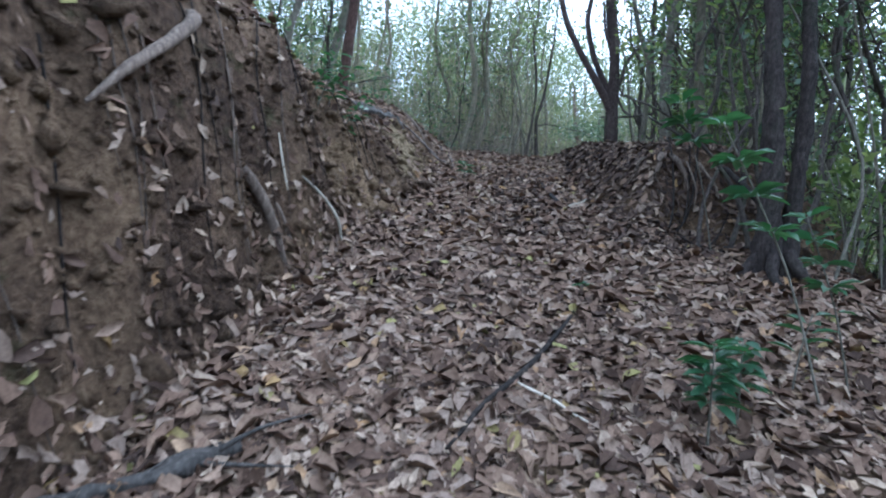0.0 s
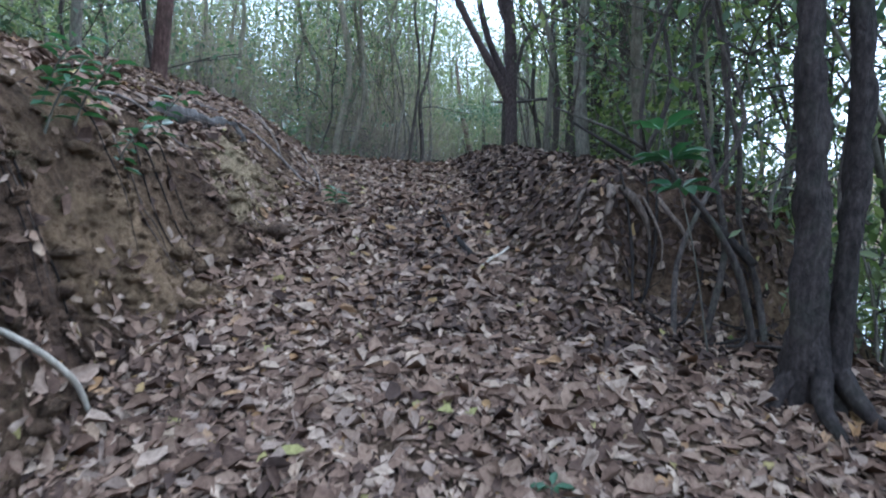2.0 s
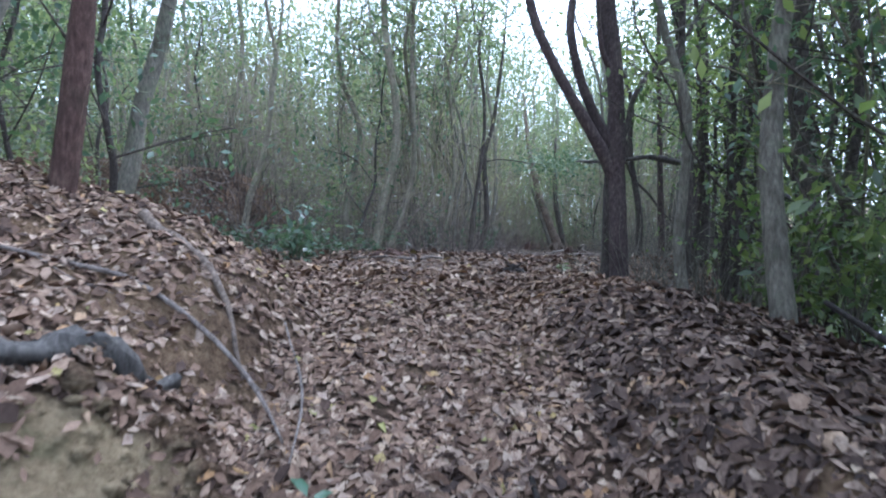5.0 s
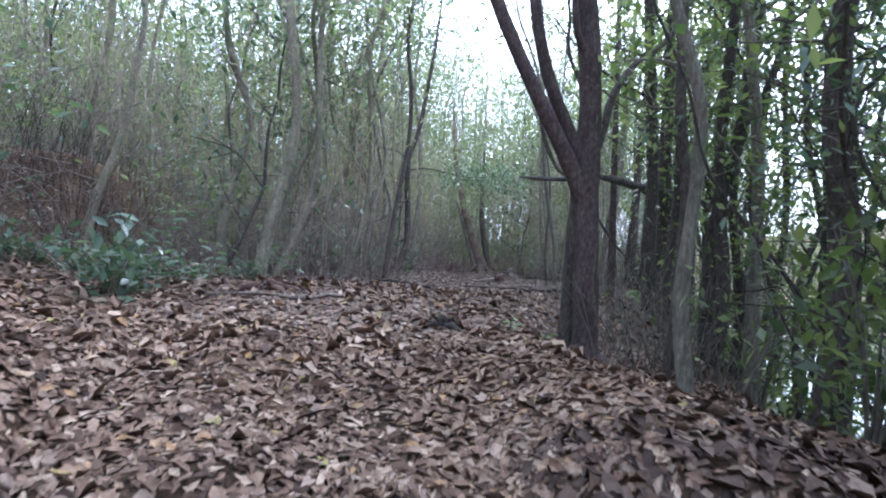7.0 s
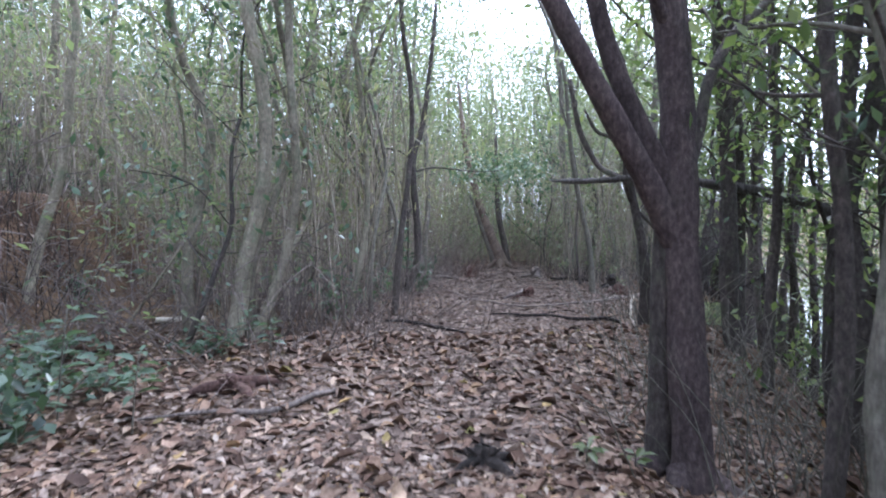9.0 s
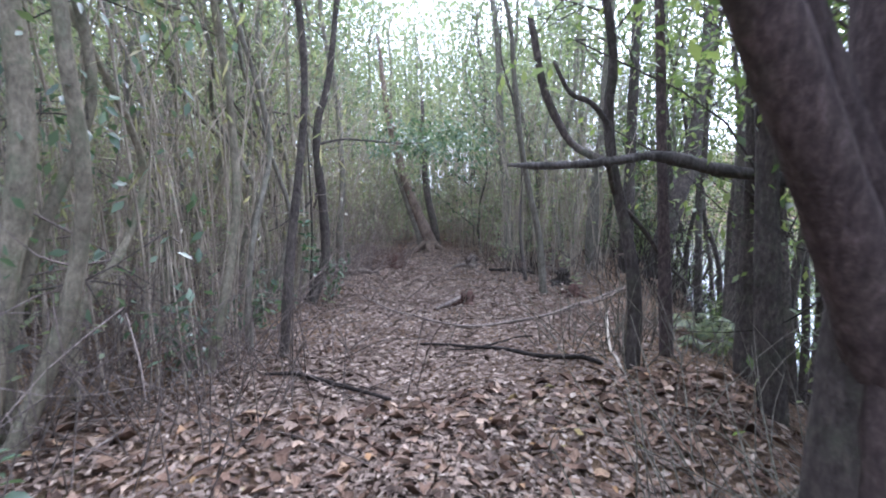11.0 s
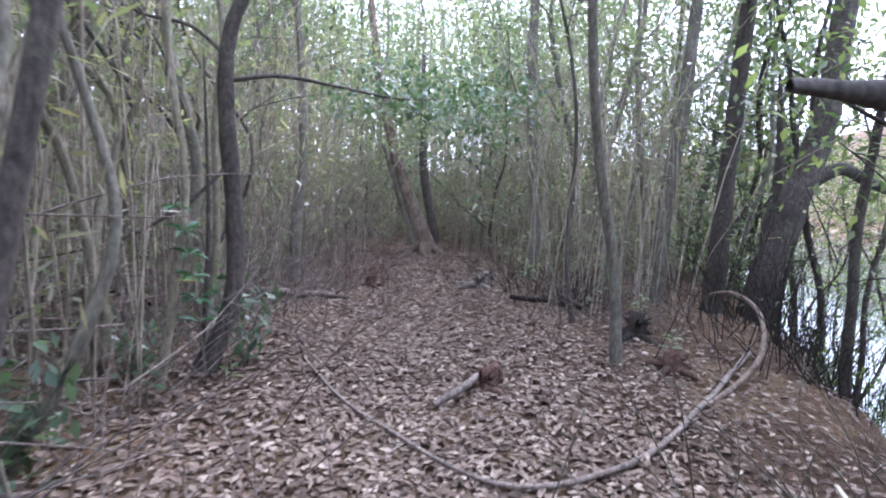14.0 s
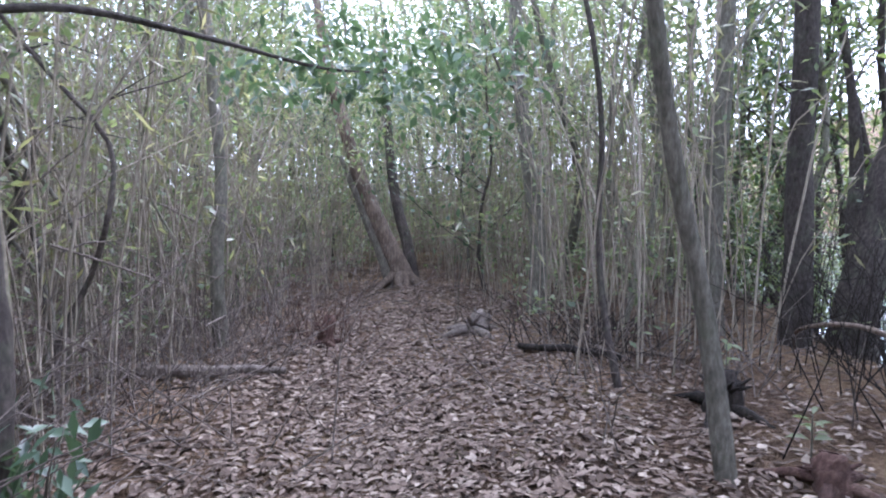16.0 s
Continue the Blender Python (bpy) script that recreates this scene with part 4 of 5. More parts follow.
def far_wood(name, label, n, area, keep, leaf, seed, tall, crown):
    """Distant trees nobody could count, trunks and foliage apart."""
    r = np.random.RandomState(seed)
    stems, c = [], []
    got = 0
    while got < n:
        x, y = r.uniform(*area[:2]), r.uniform(*area[2:])
        if not keep(x, y):
            continue
        got += 1
        z, h = float(land(x, y)) - 0.2, tall * r.uniform(0.7, 1.25)
        l2 = r.normal(0, 0.05, 2) * h
        stems.append(tube(spline([(x, y, z), (x + l2[0] * 0.4, y + l2[1] * 0.4, z + h * 0.5), (x + l2[0], y + l2[1], z + h)], 2), [r.uniform(0.05, 0.14), 0.02], 5))
        hub = np.array([x, y, z]) + [l2[0] * 0.7, l2[1] * 0.7, h * 0.68] + r.normal(0, 1, (9, 3)) * [h * 0.13, h * 0.13, h * 0.2]
        c.append(hub[r.randint(0, 9, crown)] + r.normal(0, 1, (crown, 3)) * h * 0.06)
        low = np.array([x, y, z + 0.3]) + np.abs(r.normal(0, 1, (crown // 3, 3))) * [0, 0, 1.1] + r.normal(0, 1, (crown // 3, 3)) * [1.1, 1.1, 0.1]
        c.append(low)
    v, f = join(stems)
    tagged(bulk(name + "_trunks", v, f, BARK_GREY, smooth=True), label + " trunks", "woods", kind="stuff")
    c = np.vstack(c)
    m = len(c)
    L = r.uniform(0.15, 0.38, m)
    v, f = blades(c, r.normal(0, 1, (m, 3)), r.normal(0, 0.6, (m, 3)) + [0, 0, 1], L, L * 0.55)
    tagged(bulk(name + "_foliage", v, f, leaf), label + " foliage", "woods", kind="stuff")


far_wood("far_wood", "distant hazy hillside woodland", 430, (-42, 30, 10, 66), lambda x, y: (y > 34 and x < edge_x(y)) or x < -13 + 0.05 * y, LEAF_MID, 81, 11.5, 310)
far_wood("back_wood", "woodland behind the start of the trail", 90, (-30, 2, -32, -2), lambda x, y: x < -4 or y < -8, LEAF_MID, 82, 8, 90)
far_wood("far_shore_wood", "bright green trees on the far shore of the lake", 260, (40, 110, -40, 130), lambda x, y: 47 < x - edge_x(y) < 75, LEAF_LIGHT, 83, 9, 160)


# ---- undergrowth ----
def shrub(name, label, leaf, seed, height, count, size, group, kind="broad", stems=5, wide=0.35):
    """A low bush: several bowed stems and loose leaves."""
    r = np.random.RandomState(seed)
    t = thing(name, (0, 0, -60 - seed), label, "shrub", group)
    tw = []
    for k in range(stems):
        a = r.uniform(0, 6.28)
        e = np.array([np.cos(a) * wide * r.uniform(0.3, 1.2), np.sin(a) * wide * r.uniform(0.3, 1.2), height * r.uniform(0.6, 1.1)])
        line = spline([(0, 0, -0.05), (e[0] * 0.35, e[1] * 0.35, e[2] * 0.55), e], 3)
        bulk("stem", *tube(line, [0.009, 0.006, 0.002], 5, 0, seed + k)[:2], BARK_GREY, t, True)
        tw += list(line[2:])
    bulk("foliage", *crown_leaves(tw, count, 0.13 * height + 0.03, size, seed + 3, kind), leaf, t)
    return t


low = [shrub("shrub", "low dark evergreen shrub in the leaf litter", LEAF_DARK, 500 + k, 0.5, 150, 0.10, "shrubs of the wood floor") for k in range(3)]
mixed = [shrub("shrub", "thin grey green shrub of the thicket", LEAF_MID, 510 + k, 1.3, 260, 0.10, "shrubs of the wood floor", stems=6, wide=0.5) for k in range(3)]
green = [shrub("shrub", "bright green shrub on the lake bank", LEAF_LIGHT, 520 + k, 1.1, 300, 0.09, "shrubs of the lake bank", stems=7, wide=0.45) for k in range(2)]
off_trail = lambda x, y: x < clear_left(x, y) + 0.5 and y > 7.0 and x < 0.4 * y - 4  # noqa: E731
plant_out(low, spots(42, -8, 6, 8, 26, 601, off_trail, 0.5), 611)
plant_out(mixed, spots(80, -13, 9, 9, 33, 602, lambda x, y: beyond(x, y) and x < clear_left(x, y) - 0.4, 0.6), 612)
plant_out(green, spots(64, 2.4, 15, 3.8, 30, 603, lambda x, y: edge_x(y) - 0.5 < x < edge_x(y) + 2.5 and not (y < 4.8 and x < 2.6) and not (12.5 < y < 19 and x < edge_x(y) + 1.2), 0.4), 613)
for k, (x, y) in enumerate([(-1.3, 11.3), (-1.9, 11.6), (-0.9, 11.2), (-2.4, 11.9), (-1.6, 12.3), (-0.5, 12.3), (-1.1, 10.6)]):
    copy_thing(low[k % 3], pose(x, y, float(land(x, y)), 0, 0, k * 77) @ Matrix.Diagonal((1.05, 1.05, 0.6, 1)))


def seedling(name, x, y, height, count, length, label, leaf, seed, tilt=(0, 0), slender=0.42, z=None, start=0.45):
    """A small plant whose broad leaves are parts of their own."""
    r = np.random.RandomState(seed)
    t = thing(name, (x, y, float(land(x, y)) if z is None else z), label, "plant")
    line = spline([(0, 0, -0.04), (tilt[0] * 0.4 * height, tilt[1] * 0.4 * height, height * 0.5), (tilt[0] * height, tilt[1] * height, height)], 4)
    bulk("stem", *tube(line, [0.006, 0.003], 6, 0, seed)[:2], BARK_GREY, t, True)
    for k in range(count):
        s = start + (1 - start) * k / max(1, count - 1)
        p = line[min(len(line) - 1, int(s * (len(line) - 1) + 0.5))]
        a = k * 2.4 + r.uniform(-0.3, 0.3)
        d = np.array([[np.cos(a), np.sin(a), r.uniform(-0.35, 0.35)]])
        L = length * r.uniform(0.75, 1.2)
        v, f = leaves(p[None] + d * L * 0.6, d, np.array([[0, 0, 1.0]]) + r.normal(0, 0.2, (1, 3)), L, L * slender, 0.25, -0.05)
        bulk("leaf", v, f, leaf, t, True)
    return t


SEED = "green seedling with glossy broad leaves in dry litter"
seedling("seedling", 0.86, 1.86, 0.40, 46, 0.11, SEED, LEAF_NEAR, 701)
seedling("seedling", 1.02, 1.98, 0.34, 34, 0.10, SEED, LEAF_NEAR, 702)
seedling("seedling", 1.37, 2.25, 0.34, 9, 0.12, SEED, LEAF_NEAR, 703, (0.2, 0))
seedling("overhanging_shoot", 1.42, 2.1, 1.15, 40, 0.115, "overhanging shoot with large blue green leaves", LEAF_NEAR, 704, (-0.42, 0.0), 0.5, None, 0.6)
seedling("overhanging_shoot", 1.6, 2.2, 0.8, 34, 0.11, "overhanging shoot with large blue green leaves", LEAF_NEAR, 714, (-0.25, 0.1), 0.42, None, 0.55)
seedling("broad_leaved_shoot", 1.72, 3.95, 1.1, 24, 0.165, "shoot with very large drooping green leaves", LEAF_NEAR, 705, (-0.28, 0.0), 0.45, None, 0.7)
seedling("seedling", -0.16, 5.98, 0.2, 16, 0.105, SEED, LEAF_NEAR, 706)
seedling("seedling", 0.64, 3.2, 0.06, 6, 0.07, SEED, LEAF_NEAR, 707, (0, 0), 0.42, None, 0.8)
seedling("seedling", 1.77, 9.98, 0.12, 9, 0.09, "pale green low seedling beside the trail", LEAF_LIGHT, 708)
seedling("seedling", 2.1, 10.1, 0.10, 7, 0.09, "pale green low seedling beside the trail", LEAF_LIGHT, 709)
seedling("seedling", -0.55, 10.66, 0.45, 12, 0.11, "grey green seedling on the trail edge", LEAF_DARK, 710, (0.1, 0))
seedling("seedling", -0.95, 10.73, 0.65, 12, 0.13, "grey green seedling on the trail edge", LEAF_DARK, 711, (0.1, 0))
seedling("seedling", 0.02, 11.95, 0.35, 12, 0.10, "grey green seedling under the pale trees", LEAF_DARK, 712)
seedling("seedling", -0.2, 12.3, 0.4, 14, 0.10, "grey green seedling under the pale trees", LEAF_DARK, 713)
seedling("seedling", 1.8, 16.5, 0.10, 4, 0.10, "small bright green seedling at a tree foot", LEAF_LIGHT, 715)
seedling("seedling", 1.35, 16.2, 0.25, 7, 0.09, SEED, LEAF_NEAR, 716)
seedling("tall_seedling", 1.66, 16.5, 1.2, 42, 0.11, "leafy blue green shoot at a dark tree foot", LEAF_NEAR, 717, (-0.12, -0.1), 0.45, None, 0.35)
seedling("reed", 4.95, 20.3, 1.35, 14, 0.34, "tuft of long arching bright cane leaves", LEAF_CANE, 719, (0.05, -0.1), 0.09, None, 0.7)
seedling("seedling", 5.55, 17.1, 0.4, 12, 0.10, "grey green seedling on the bank edge", LEAF_MID, 720)
seedling("seedling", 5.25, 16.3, 0.25, 9, 0.09, "grey green seedling on the bank edge", LEAF_MID, 721)
for k, (x, y) in enumerate([(-1.26, 4.2), (-1.36, 4.15), (-1.18, 4.95), (-1.22, 4.5), (-1.3, 4.05)]):
    seedling("bank_seedling", x, y, 0.26, 15, 0.10, "evergreen seedling growing from the top of the cut bank", LEAF_NEAR, 730 + k, (0.75, -0.3), 0.42, None, 0.25)


def fern(x, y, count, length, seed):
    r = np.random.RandomState(seed)
    t = thing("fern", (x, y, float(land(x, y))), "pale green arching fern on the lake bank", "fern")
    for k in range(count):
        a = k * 6.28 / count + r.uniform(-0.3, 0.3)
        d = np.array([np.cos(a), np.sin(a), 0])
        line = spline([(0, 0, 0), d * length * 0.5 + [0, 0, length * 0.55], d * length * 1.0 + [0, 0, length * 0.35]], 9)
        c, ah = [], []
        side = np.array([-d[1], d[0], 0])
        for i in range(3, len(line)):
            w = 0.16 * length * np.sin(np.pi * (i / len(line)) ** 0.8) + 0.015
            for sgn in (-1, 1):
                c.append(line[i] + side * sgn * w)
                ah.append(side * sgn + [0, 0, -0.2])
        W2 = np.array([np.linalg.norm(q - line[3 + i // 2]) for i, q in enumerate(c)])
        v, f = blades(np.array(c), np.array(ah), np.tile([[0, 0, 1.0]], (len(c), 1)), W2 * 2, 0.035)
        bulk("frond", v, f, LEAF_LIGHT, t)
    return t


fern(5.2, 13.75, 7, 0.38, 751)
fern(5.45, 14.15, 7, 0.4, 752)
fern(5.0, 13.5, 6, 0.32, 753)


# ---- roots and fallen wood ----
def wood(name, points, radii, mat, label, sides=8, lumps=0.1, seed=1, steps=4, category="branch", group="", twigs=0):
    """A stick, root or log along points in space."""
    p = np.asarray(points, float)
    t = thing(name, tuple(p[0]), label, category, group)
    line = spline(p - p[0], steps)
    bulk("stem", *tube(line, radii, sides, lumps, seed)[:2], mat, t, True)
    r = np.random.RandomState(seed)
    for k in range(twigs):
        b = line[1 + r.randint(len(line) - 2)]
        d = (line[-1] - line[0]) / np.linalg.norm(line[-1] - line[0])
        e = b + (d * 0.6 + r.normal(0, 0.5, 3) * [1, 1, 0.35] + [0, 0, 0.1]) * r.uniform(0.12, 0.4)
        bulk("twig", *tube(spline([b, (b + e) / 2 + r.normal(0, 0.02, 3), e], 3), [radii[0] * 0.4, 0.002], 5, 0, k)[:2], mat, t, True)
    return t


def draped(name, plan, radii, mat, label, lift=0.0, **more):
    """A stick lying on the ground along a plan line."""
    q = spline([(x, y, 0) for x, y in plan], 3)
    z = land(q[:, 0], q[:, 1])
    rr = np.interp(np.linspace(0, 1, len(q)), np.linspace(0, 1, len(radii)), radii)
    q[:, 2] = np.maximum(z, np.convolve(np.pad(z, 1, mode="edge"), [0.25, 0.5, 0.25], "valid")) + rr * 0.6 + 0.012 + lift
    return wood(name, q, radii, mat, label, steps=2, **more)


wood("exposed_root", [(-1.40, 1.62, 1.72), (-1.36, 1.8, 1.90), (-1.38, 2.1, 2.10), (-1.42, 2.35, 2.28), (-1.62, 2.5, 2.36)], [0.008, 0.022, 0.028, 0.036, 0.033], ROOT, "thick broken root jutting from the cut bank", 9, 0.14, 801, category="root")
wood("peeled_stick", [(-1.24, 3.16, 1.74), (-1.08, 3.36, 1.60), (-0.96, 3.5, 1.42), (-0.94, 3.6, 1.24)], [0.006, 0.010, 0.011, 0.009], PEELED, "bowed peeled white stick against the bank foot", 7, 0.05, 802)
wood("peeled_stick", [(-1.25, 3.1, 1.9), (-1.22, 3.12, 1.72), (-1.19, 3.14, 1.56)], [0.004, 0.008, 0.006], PEELED, "short pale stick stuck in the bank", 6, 0.05, 803)
wood("exposed_root", [(-1.38, 2.7, 1.72), (-1.28, 2.85, 1.55), (-1.2, 2.95, 1.35), (-1.13, 3.0, 1.1)], [0.03, 0.035, 0.03, 0.018], ROOT, "twisted pale root hanging down the cut bank", 8, 0.15, 804, category="root")
wood("exposed_root", [(-1.36, 2.9, 1.62), (-1.22, 3.05, 1.45), (-1.12, 3.1, 1.22)], [0.015, 0.02, 0.01], ROOT, "thin root hanging down the cut bank", 7, 0.15, 805, category="root")
wood("bark_slab", [(-1.44, 2.1, 1.62), (-1.38, 2.2, 1.5), (-1.33, 2.28, 1.36)], [0.012, 0.035, 0.015], DEADWOOD, "grey slab of dead bark on the bank face", 6, 0.3, 806)
r8 = np.random.RandomState(88)
for k in range(30):
    y0 = r8.uniform(1.0, 4.9)
    foot = float(np.interp(y0, [-3, 0, 3.4, 5.3], [-1.45, -1.35, -0.98, -0.6]))
    s = np.linspace(r8.uniform(0.35, 0.6), r8.uniform(0.02, 0.2), 5)
    xx = foot - s
    yy = y0 + np.cumsum(r8.normal(0, 0.05, 5))
    draped("rootlet", list(zip(xx, yy)), [0.005, 0.004, 0.0015], (ROOT, BLACKWOOD)[k % 2], "thin rootlet trailing down the raw bank", 0.015, seed=820 + k, sides=5, category="root", group="rootlets of the cut bank")
draped("old_log", [(-1.45, 5.75), (-1.2, 5.95), (-0.98, 6.25), (-0.82, 6.5)], [0.05, 0.06, 0.045, 0.055, 0.04, 0.03], DEADGREY, "weathered grey log on top of the bank", 0.0, sides=11, lumps=0.5, seed=841, category="log")
draped("old_log", [(-1.45, 7.5), (-1.2, 7.38), (-0.85, 7.1), (-0.62, 6.75)], [0.035, 0.03, 0.02, 0.008], ROOT, "curved brown root log along the bank rim", 0.0, sides=9, lumps=0.12, seed=842, category="log")
draped("fallen_branch", [(-1.7, 6.6), (-1.2, 6.8), (-0.6, 6.75), (-0.35, 6.4)], [0.01, 0.014, 0.012, 0.006], DEADWOOD, "thin grey fallen branch on the bank litter", 0.03, seed=843, twigs=4)
draped("fallen_branch", [(-0.55, 7.3), (-0.35, 6.8), (-0.3, 6.3)], [0.006, 0.008, 0.004], DEADWOOD, "pale fallen twig on the trail edge", 0.02, seed=844)
draped("fallen_branch", [(-1.7, 4.6), (-1.35, 4.95), (-1.05, 5.2)], [0.008, 0.010, 0.004], DEADWOOD, "thin forked twig on the bank", 0.03, seed=845, twigs=5)
draped("dead_log", [(-1.32, 1.22), (-1.05, 1.42), (-0.8, 1.62)], [0.03, 0.04, 0.028, 0.038, 0.02], DEADGREY, "half buried grey log at the bank foot", 0.0, sides=10, lumps=0.45, twigs=5, seed=846, category="log")
draped("fallen_branch", [(0.68, 6.3), (0.70, 5.56), (0.76, 5.1)], [0.012, 0.02, 0.024], BLACKWOOD, "dark rotten stick half covered by leaves", 0.005, seed=847, twigs=2)
draped("fallen_branch", [(1.06, 5.24), (0.92, 5.1), (0.79, 4.97)], [0.009, 0.012, 0.008], PEELED, "pale broken stick on the leaves", 0.02, seed=848)
draped("fallen_branch", [(0.55, 2.9), (0.3, 2.4), (0.05, 2.0), (-0.1, 1.7)], [0.008, 0.013, 0.012, 0.006], BLACKWOOD, "dark twig lying down the trail", 0.015, seed=849, twigs=3)
draped("fallen_branch", [(0.15, 2.2), (0.32, 2.05), (0.44, 1.95)], [0.005, 0.008, 0.004], PEELED, "short pale stick on the leaves", 0.02, seed=850)
wood("leaning_branch", [(2.25, 4.35, 1.75), (2.12, 4.65, 2.03), (2.16, 5.53, 2.42), (1.9, 6.3, 2.85)], [0.028, 0.026, 0.022, 0.012], BLACKWOOD, "long dark fallen branch propped on the mound", 7, 0.1, 851, twigs=3)
for k, (a, b, c, rad) in enumerate([((1.70, 5.15, 2.24), (1.60, 4.86, 2.16), (1.47, 4.80, 1.88), 0.032), ((1.72, 5.12, 2.24), (1.72, 4.84, 2.14), (1.80, 4.72, 1.86), 0.032), ((1.62, 5.2, 2.24), (1.45, 5.0, 2.12), (1.34, 4.92, 1.9), 0.016),
                                    ((1.95, 5.05, 2.22), (1.95, 4.8, 2.05), (2.05, 4.68, 1.8), 0.02), ((1.6, 5.1, 2.2), (1.55, 4.86, 2.0), (1.6, 4.75, 1.75), 0.012), ((1.85, 5.0, 2.2), (1.85, 4.76, 1.98), (1.82, 4.62, 1.7), 0.012)]):
    a, b, c = [(p[0] - 0.02, p[1] - 0.05, p[2] + 0.01) for p in (a, b, c)]
    wood("exposed_root", [a, b, ((b[0] + c[0]) / 2 + 0.02, (b[1] + c[1]) / 2 - 0.02, (b[2] + c[2]) / 2), c], [rad * 0.7, rad * 0.8, rad * 0.6, rad * 0.3], ROOT, "pale root arching down the washed out mound", 8, 0.15, 860 + k, category="root", group="roots of the mound")
for k in range(9):
    x0, y0 = r8.uniform(1.5, 2.5), r8.uniform(3.9, 4.6)
    a = r8.uniform(-0.6, 1.2)
    draped("fallen_twig", [(x0, y0), (x0 + 0.25 * np.cos(a), y0 + 0.25 * np.sin(a)), (x0 + 0.55 * np.cos(a + 0.2), y0 + 0.55 * np.sin(a + 0.2))], [0.007, 0.01, 0.004], BLACKWOOD, "dark dead twig in the hollow by the mound", 0.05, seed=870 + k, twigs=3, group="twigs in the hollow")

wood("bowed_sapling", [(2.08, 4.04, 1.1), (2.0, 4.05, 1.5), (1.89, 4.06, 1.82), (1.65, 4.1, 2.15), (1.34, 4.14, 2.40), (0.95, 4.2, 2.55)], [0.022, 0.02, 0.018, 0.014, 0.01, 0.004], BARK_DARK, "thin dark sapling bowed over the trail", 7, 0.05, 852, twigs=5, category="sapling")
wood("leaning_stick", [(2.3, 3.5, 1.15), (2.5, 3.6, 2.0), (2.2, 3.9, 3.0), (1.7, 4.2, 4.2)], [0.012, 0.012, 0.010, 0.006], BARK_GREY, "thin grey pole leaning across the dark tree", 6, 0.05, 853, category="sapling")
wood("leaning_stick", [(2.9, 3.9, 1.0), (2.75, 3.8, 1.9), (2.3, 3.6, 3.3)], [0.014, 0.012, 0.006], BARK_GREY, "thin grey pole leaning across the dark tree", 6, 0.05, 854, category="sapling")


def clods():
    """Lumps of earth broken from the raw bank."""
    r = np.random.RandomState(77)
    n = 2600
    y = r.uniform(0.2, 6.2, n)
    x = np.interp(y, [0, 3.4, 5.3, 6.7], [-1.35, -0.98, -0.6, -0.38]) - np.abs(r.normal(0.12, 0.32, n)) + 0.08
    up = slope_normal(x, y)
    c = np.stack([x, y, land(x, y)], -1)
    s = r.gamma(2.0, 0.009, n)[:, None, None] + 0.008
    form = np.array([[1, 0, 0], [-1, 0, 0], [0, 1, 0], [0, -1, 0], [0, 0, 0.8], [0, 0, -0.8]], float)
    v = c[:, None] + s * (form[None] * r.uniform(0.6, 1.3, (n, 6, 1)) + r.normal(0, 0.18, (n, 6, 3))) + up[:, None] * s * 0.2
    tri = np.array([[0, 2, 4], [2, 1, 4], [1, 3, 4], [3, 0, 4], [2, 0, 5], [1, 2, 5], [3, 1, 5], [0, 3, 5]])
    tagged(bulk("soil_clods", v.reshape(-1, 3), (np.arange(n)[:, None, None] * 6 + tri).reshape(-1, 3), SOIL), "crumbled lumps of earth on the cut bank", "soil", kind="stuff")


clods()
# flat part of the trail
draped("fallen_branch", [(-0.55, 10.75), (0.08, 10.73), (0.4, 10.95), (0.62, 11.2)], [0.008, 0.018, 0.02, 0.012], DEADWOOD, "crooked brown branch across the trail edge", 0.02, seed=881, twigs=3)
draped("fallen_branch", [(1.05, 13.75), (1.35, 13.6), (1.86, 13.02)], [0.012, 0.02, 0.012], BLACKWOOD, "dark stick lying on the trail", 0.02, seed=882, twigs=2)
draped("fallen_branch", [(2.3, 16.9), (2.48, 16.15), (2.8, 15.32), (3.15, 14.82), (3.8, 14.84), (4.7, 15.36), (5.5, 15.9), (6.1, 16.3)], [0.006, 0.011, 0.012, 0.014, 0.016, 0.018, 0.02, 0.022], DEADWOOD, "long curved branch lying across the trail", 0.015, seed=883, twigs=3)
draped("fallen_branch", [(2.45, 14.4), (2.98, 13.95), (3.29, 13.52), (3.6, 13.14)], [0.01, 0.018, 0.02, 0.022], BLACKWOOD, "dark branch lying across the trail", 0.015, seed=884, twigs=5)
draped("fallen_branch", [(2.6, 14.09), (3.0, 14.05), (3.5, 14.16)], [0.006, 0.01, 0.005], BLACKWOOD, "thin dark stick on the trail", 0.015, seed=885)
wood("pale_stick", [(4.35, 14.2, 3.02), (4.12, 13.85, 3.0), (3.95, 13.55, 2.86), (3.85, 13.3, 2.84), (3.72, 13.05, 2.83)], [0.01, 0.016, 0.014, 0.016, 0.012], PEELED, "crooked pale stick propped by the bank edge", 7, 0.1, 886)
wood("hanging_vine", [(4.3, 15.1, 2.82), (4.75, 15.42, 2.83), (5.2, 15.62, 2.84), (5.75, 15.9, 2.92), (6.08, 16.15, 3.05), (6.3, 16.45, 3.22), (6.45, 16.9, 3.28), (6.7, 17.5, 3.1), (7.2, 17.9, 2.75)], [0.014, 0.018, 0.021, 0.022, 0.022, 0.02, 0.018, 0.015, 0.01], ROOT, "long looping vine on the bank edge", 9, 0.08, 887, category="vine")
draped("fallen_log", [(5.0, 18.9), (5.25, 18.5), (5.55, 18.15)], [0.025, 0.035, 0.02], BLACKWOOD, "dark rotting log beside the trail", 0.02, seed=888, sides=9, lumps=0.2, twigs=4, category="log")
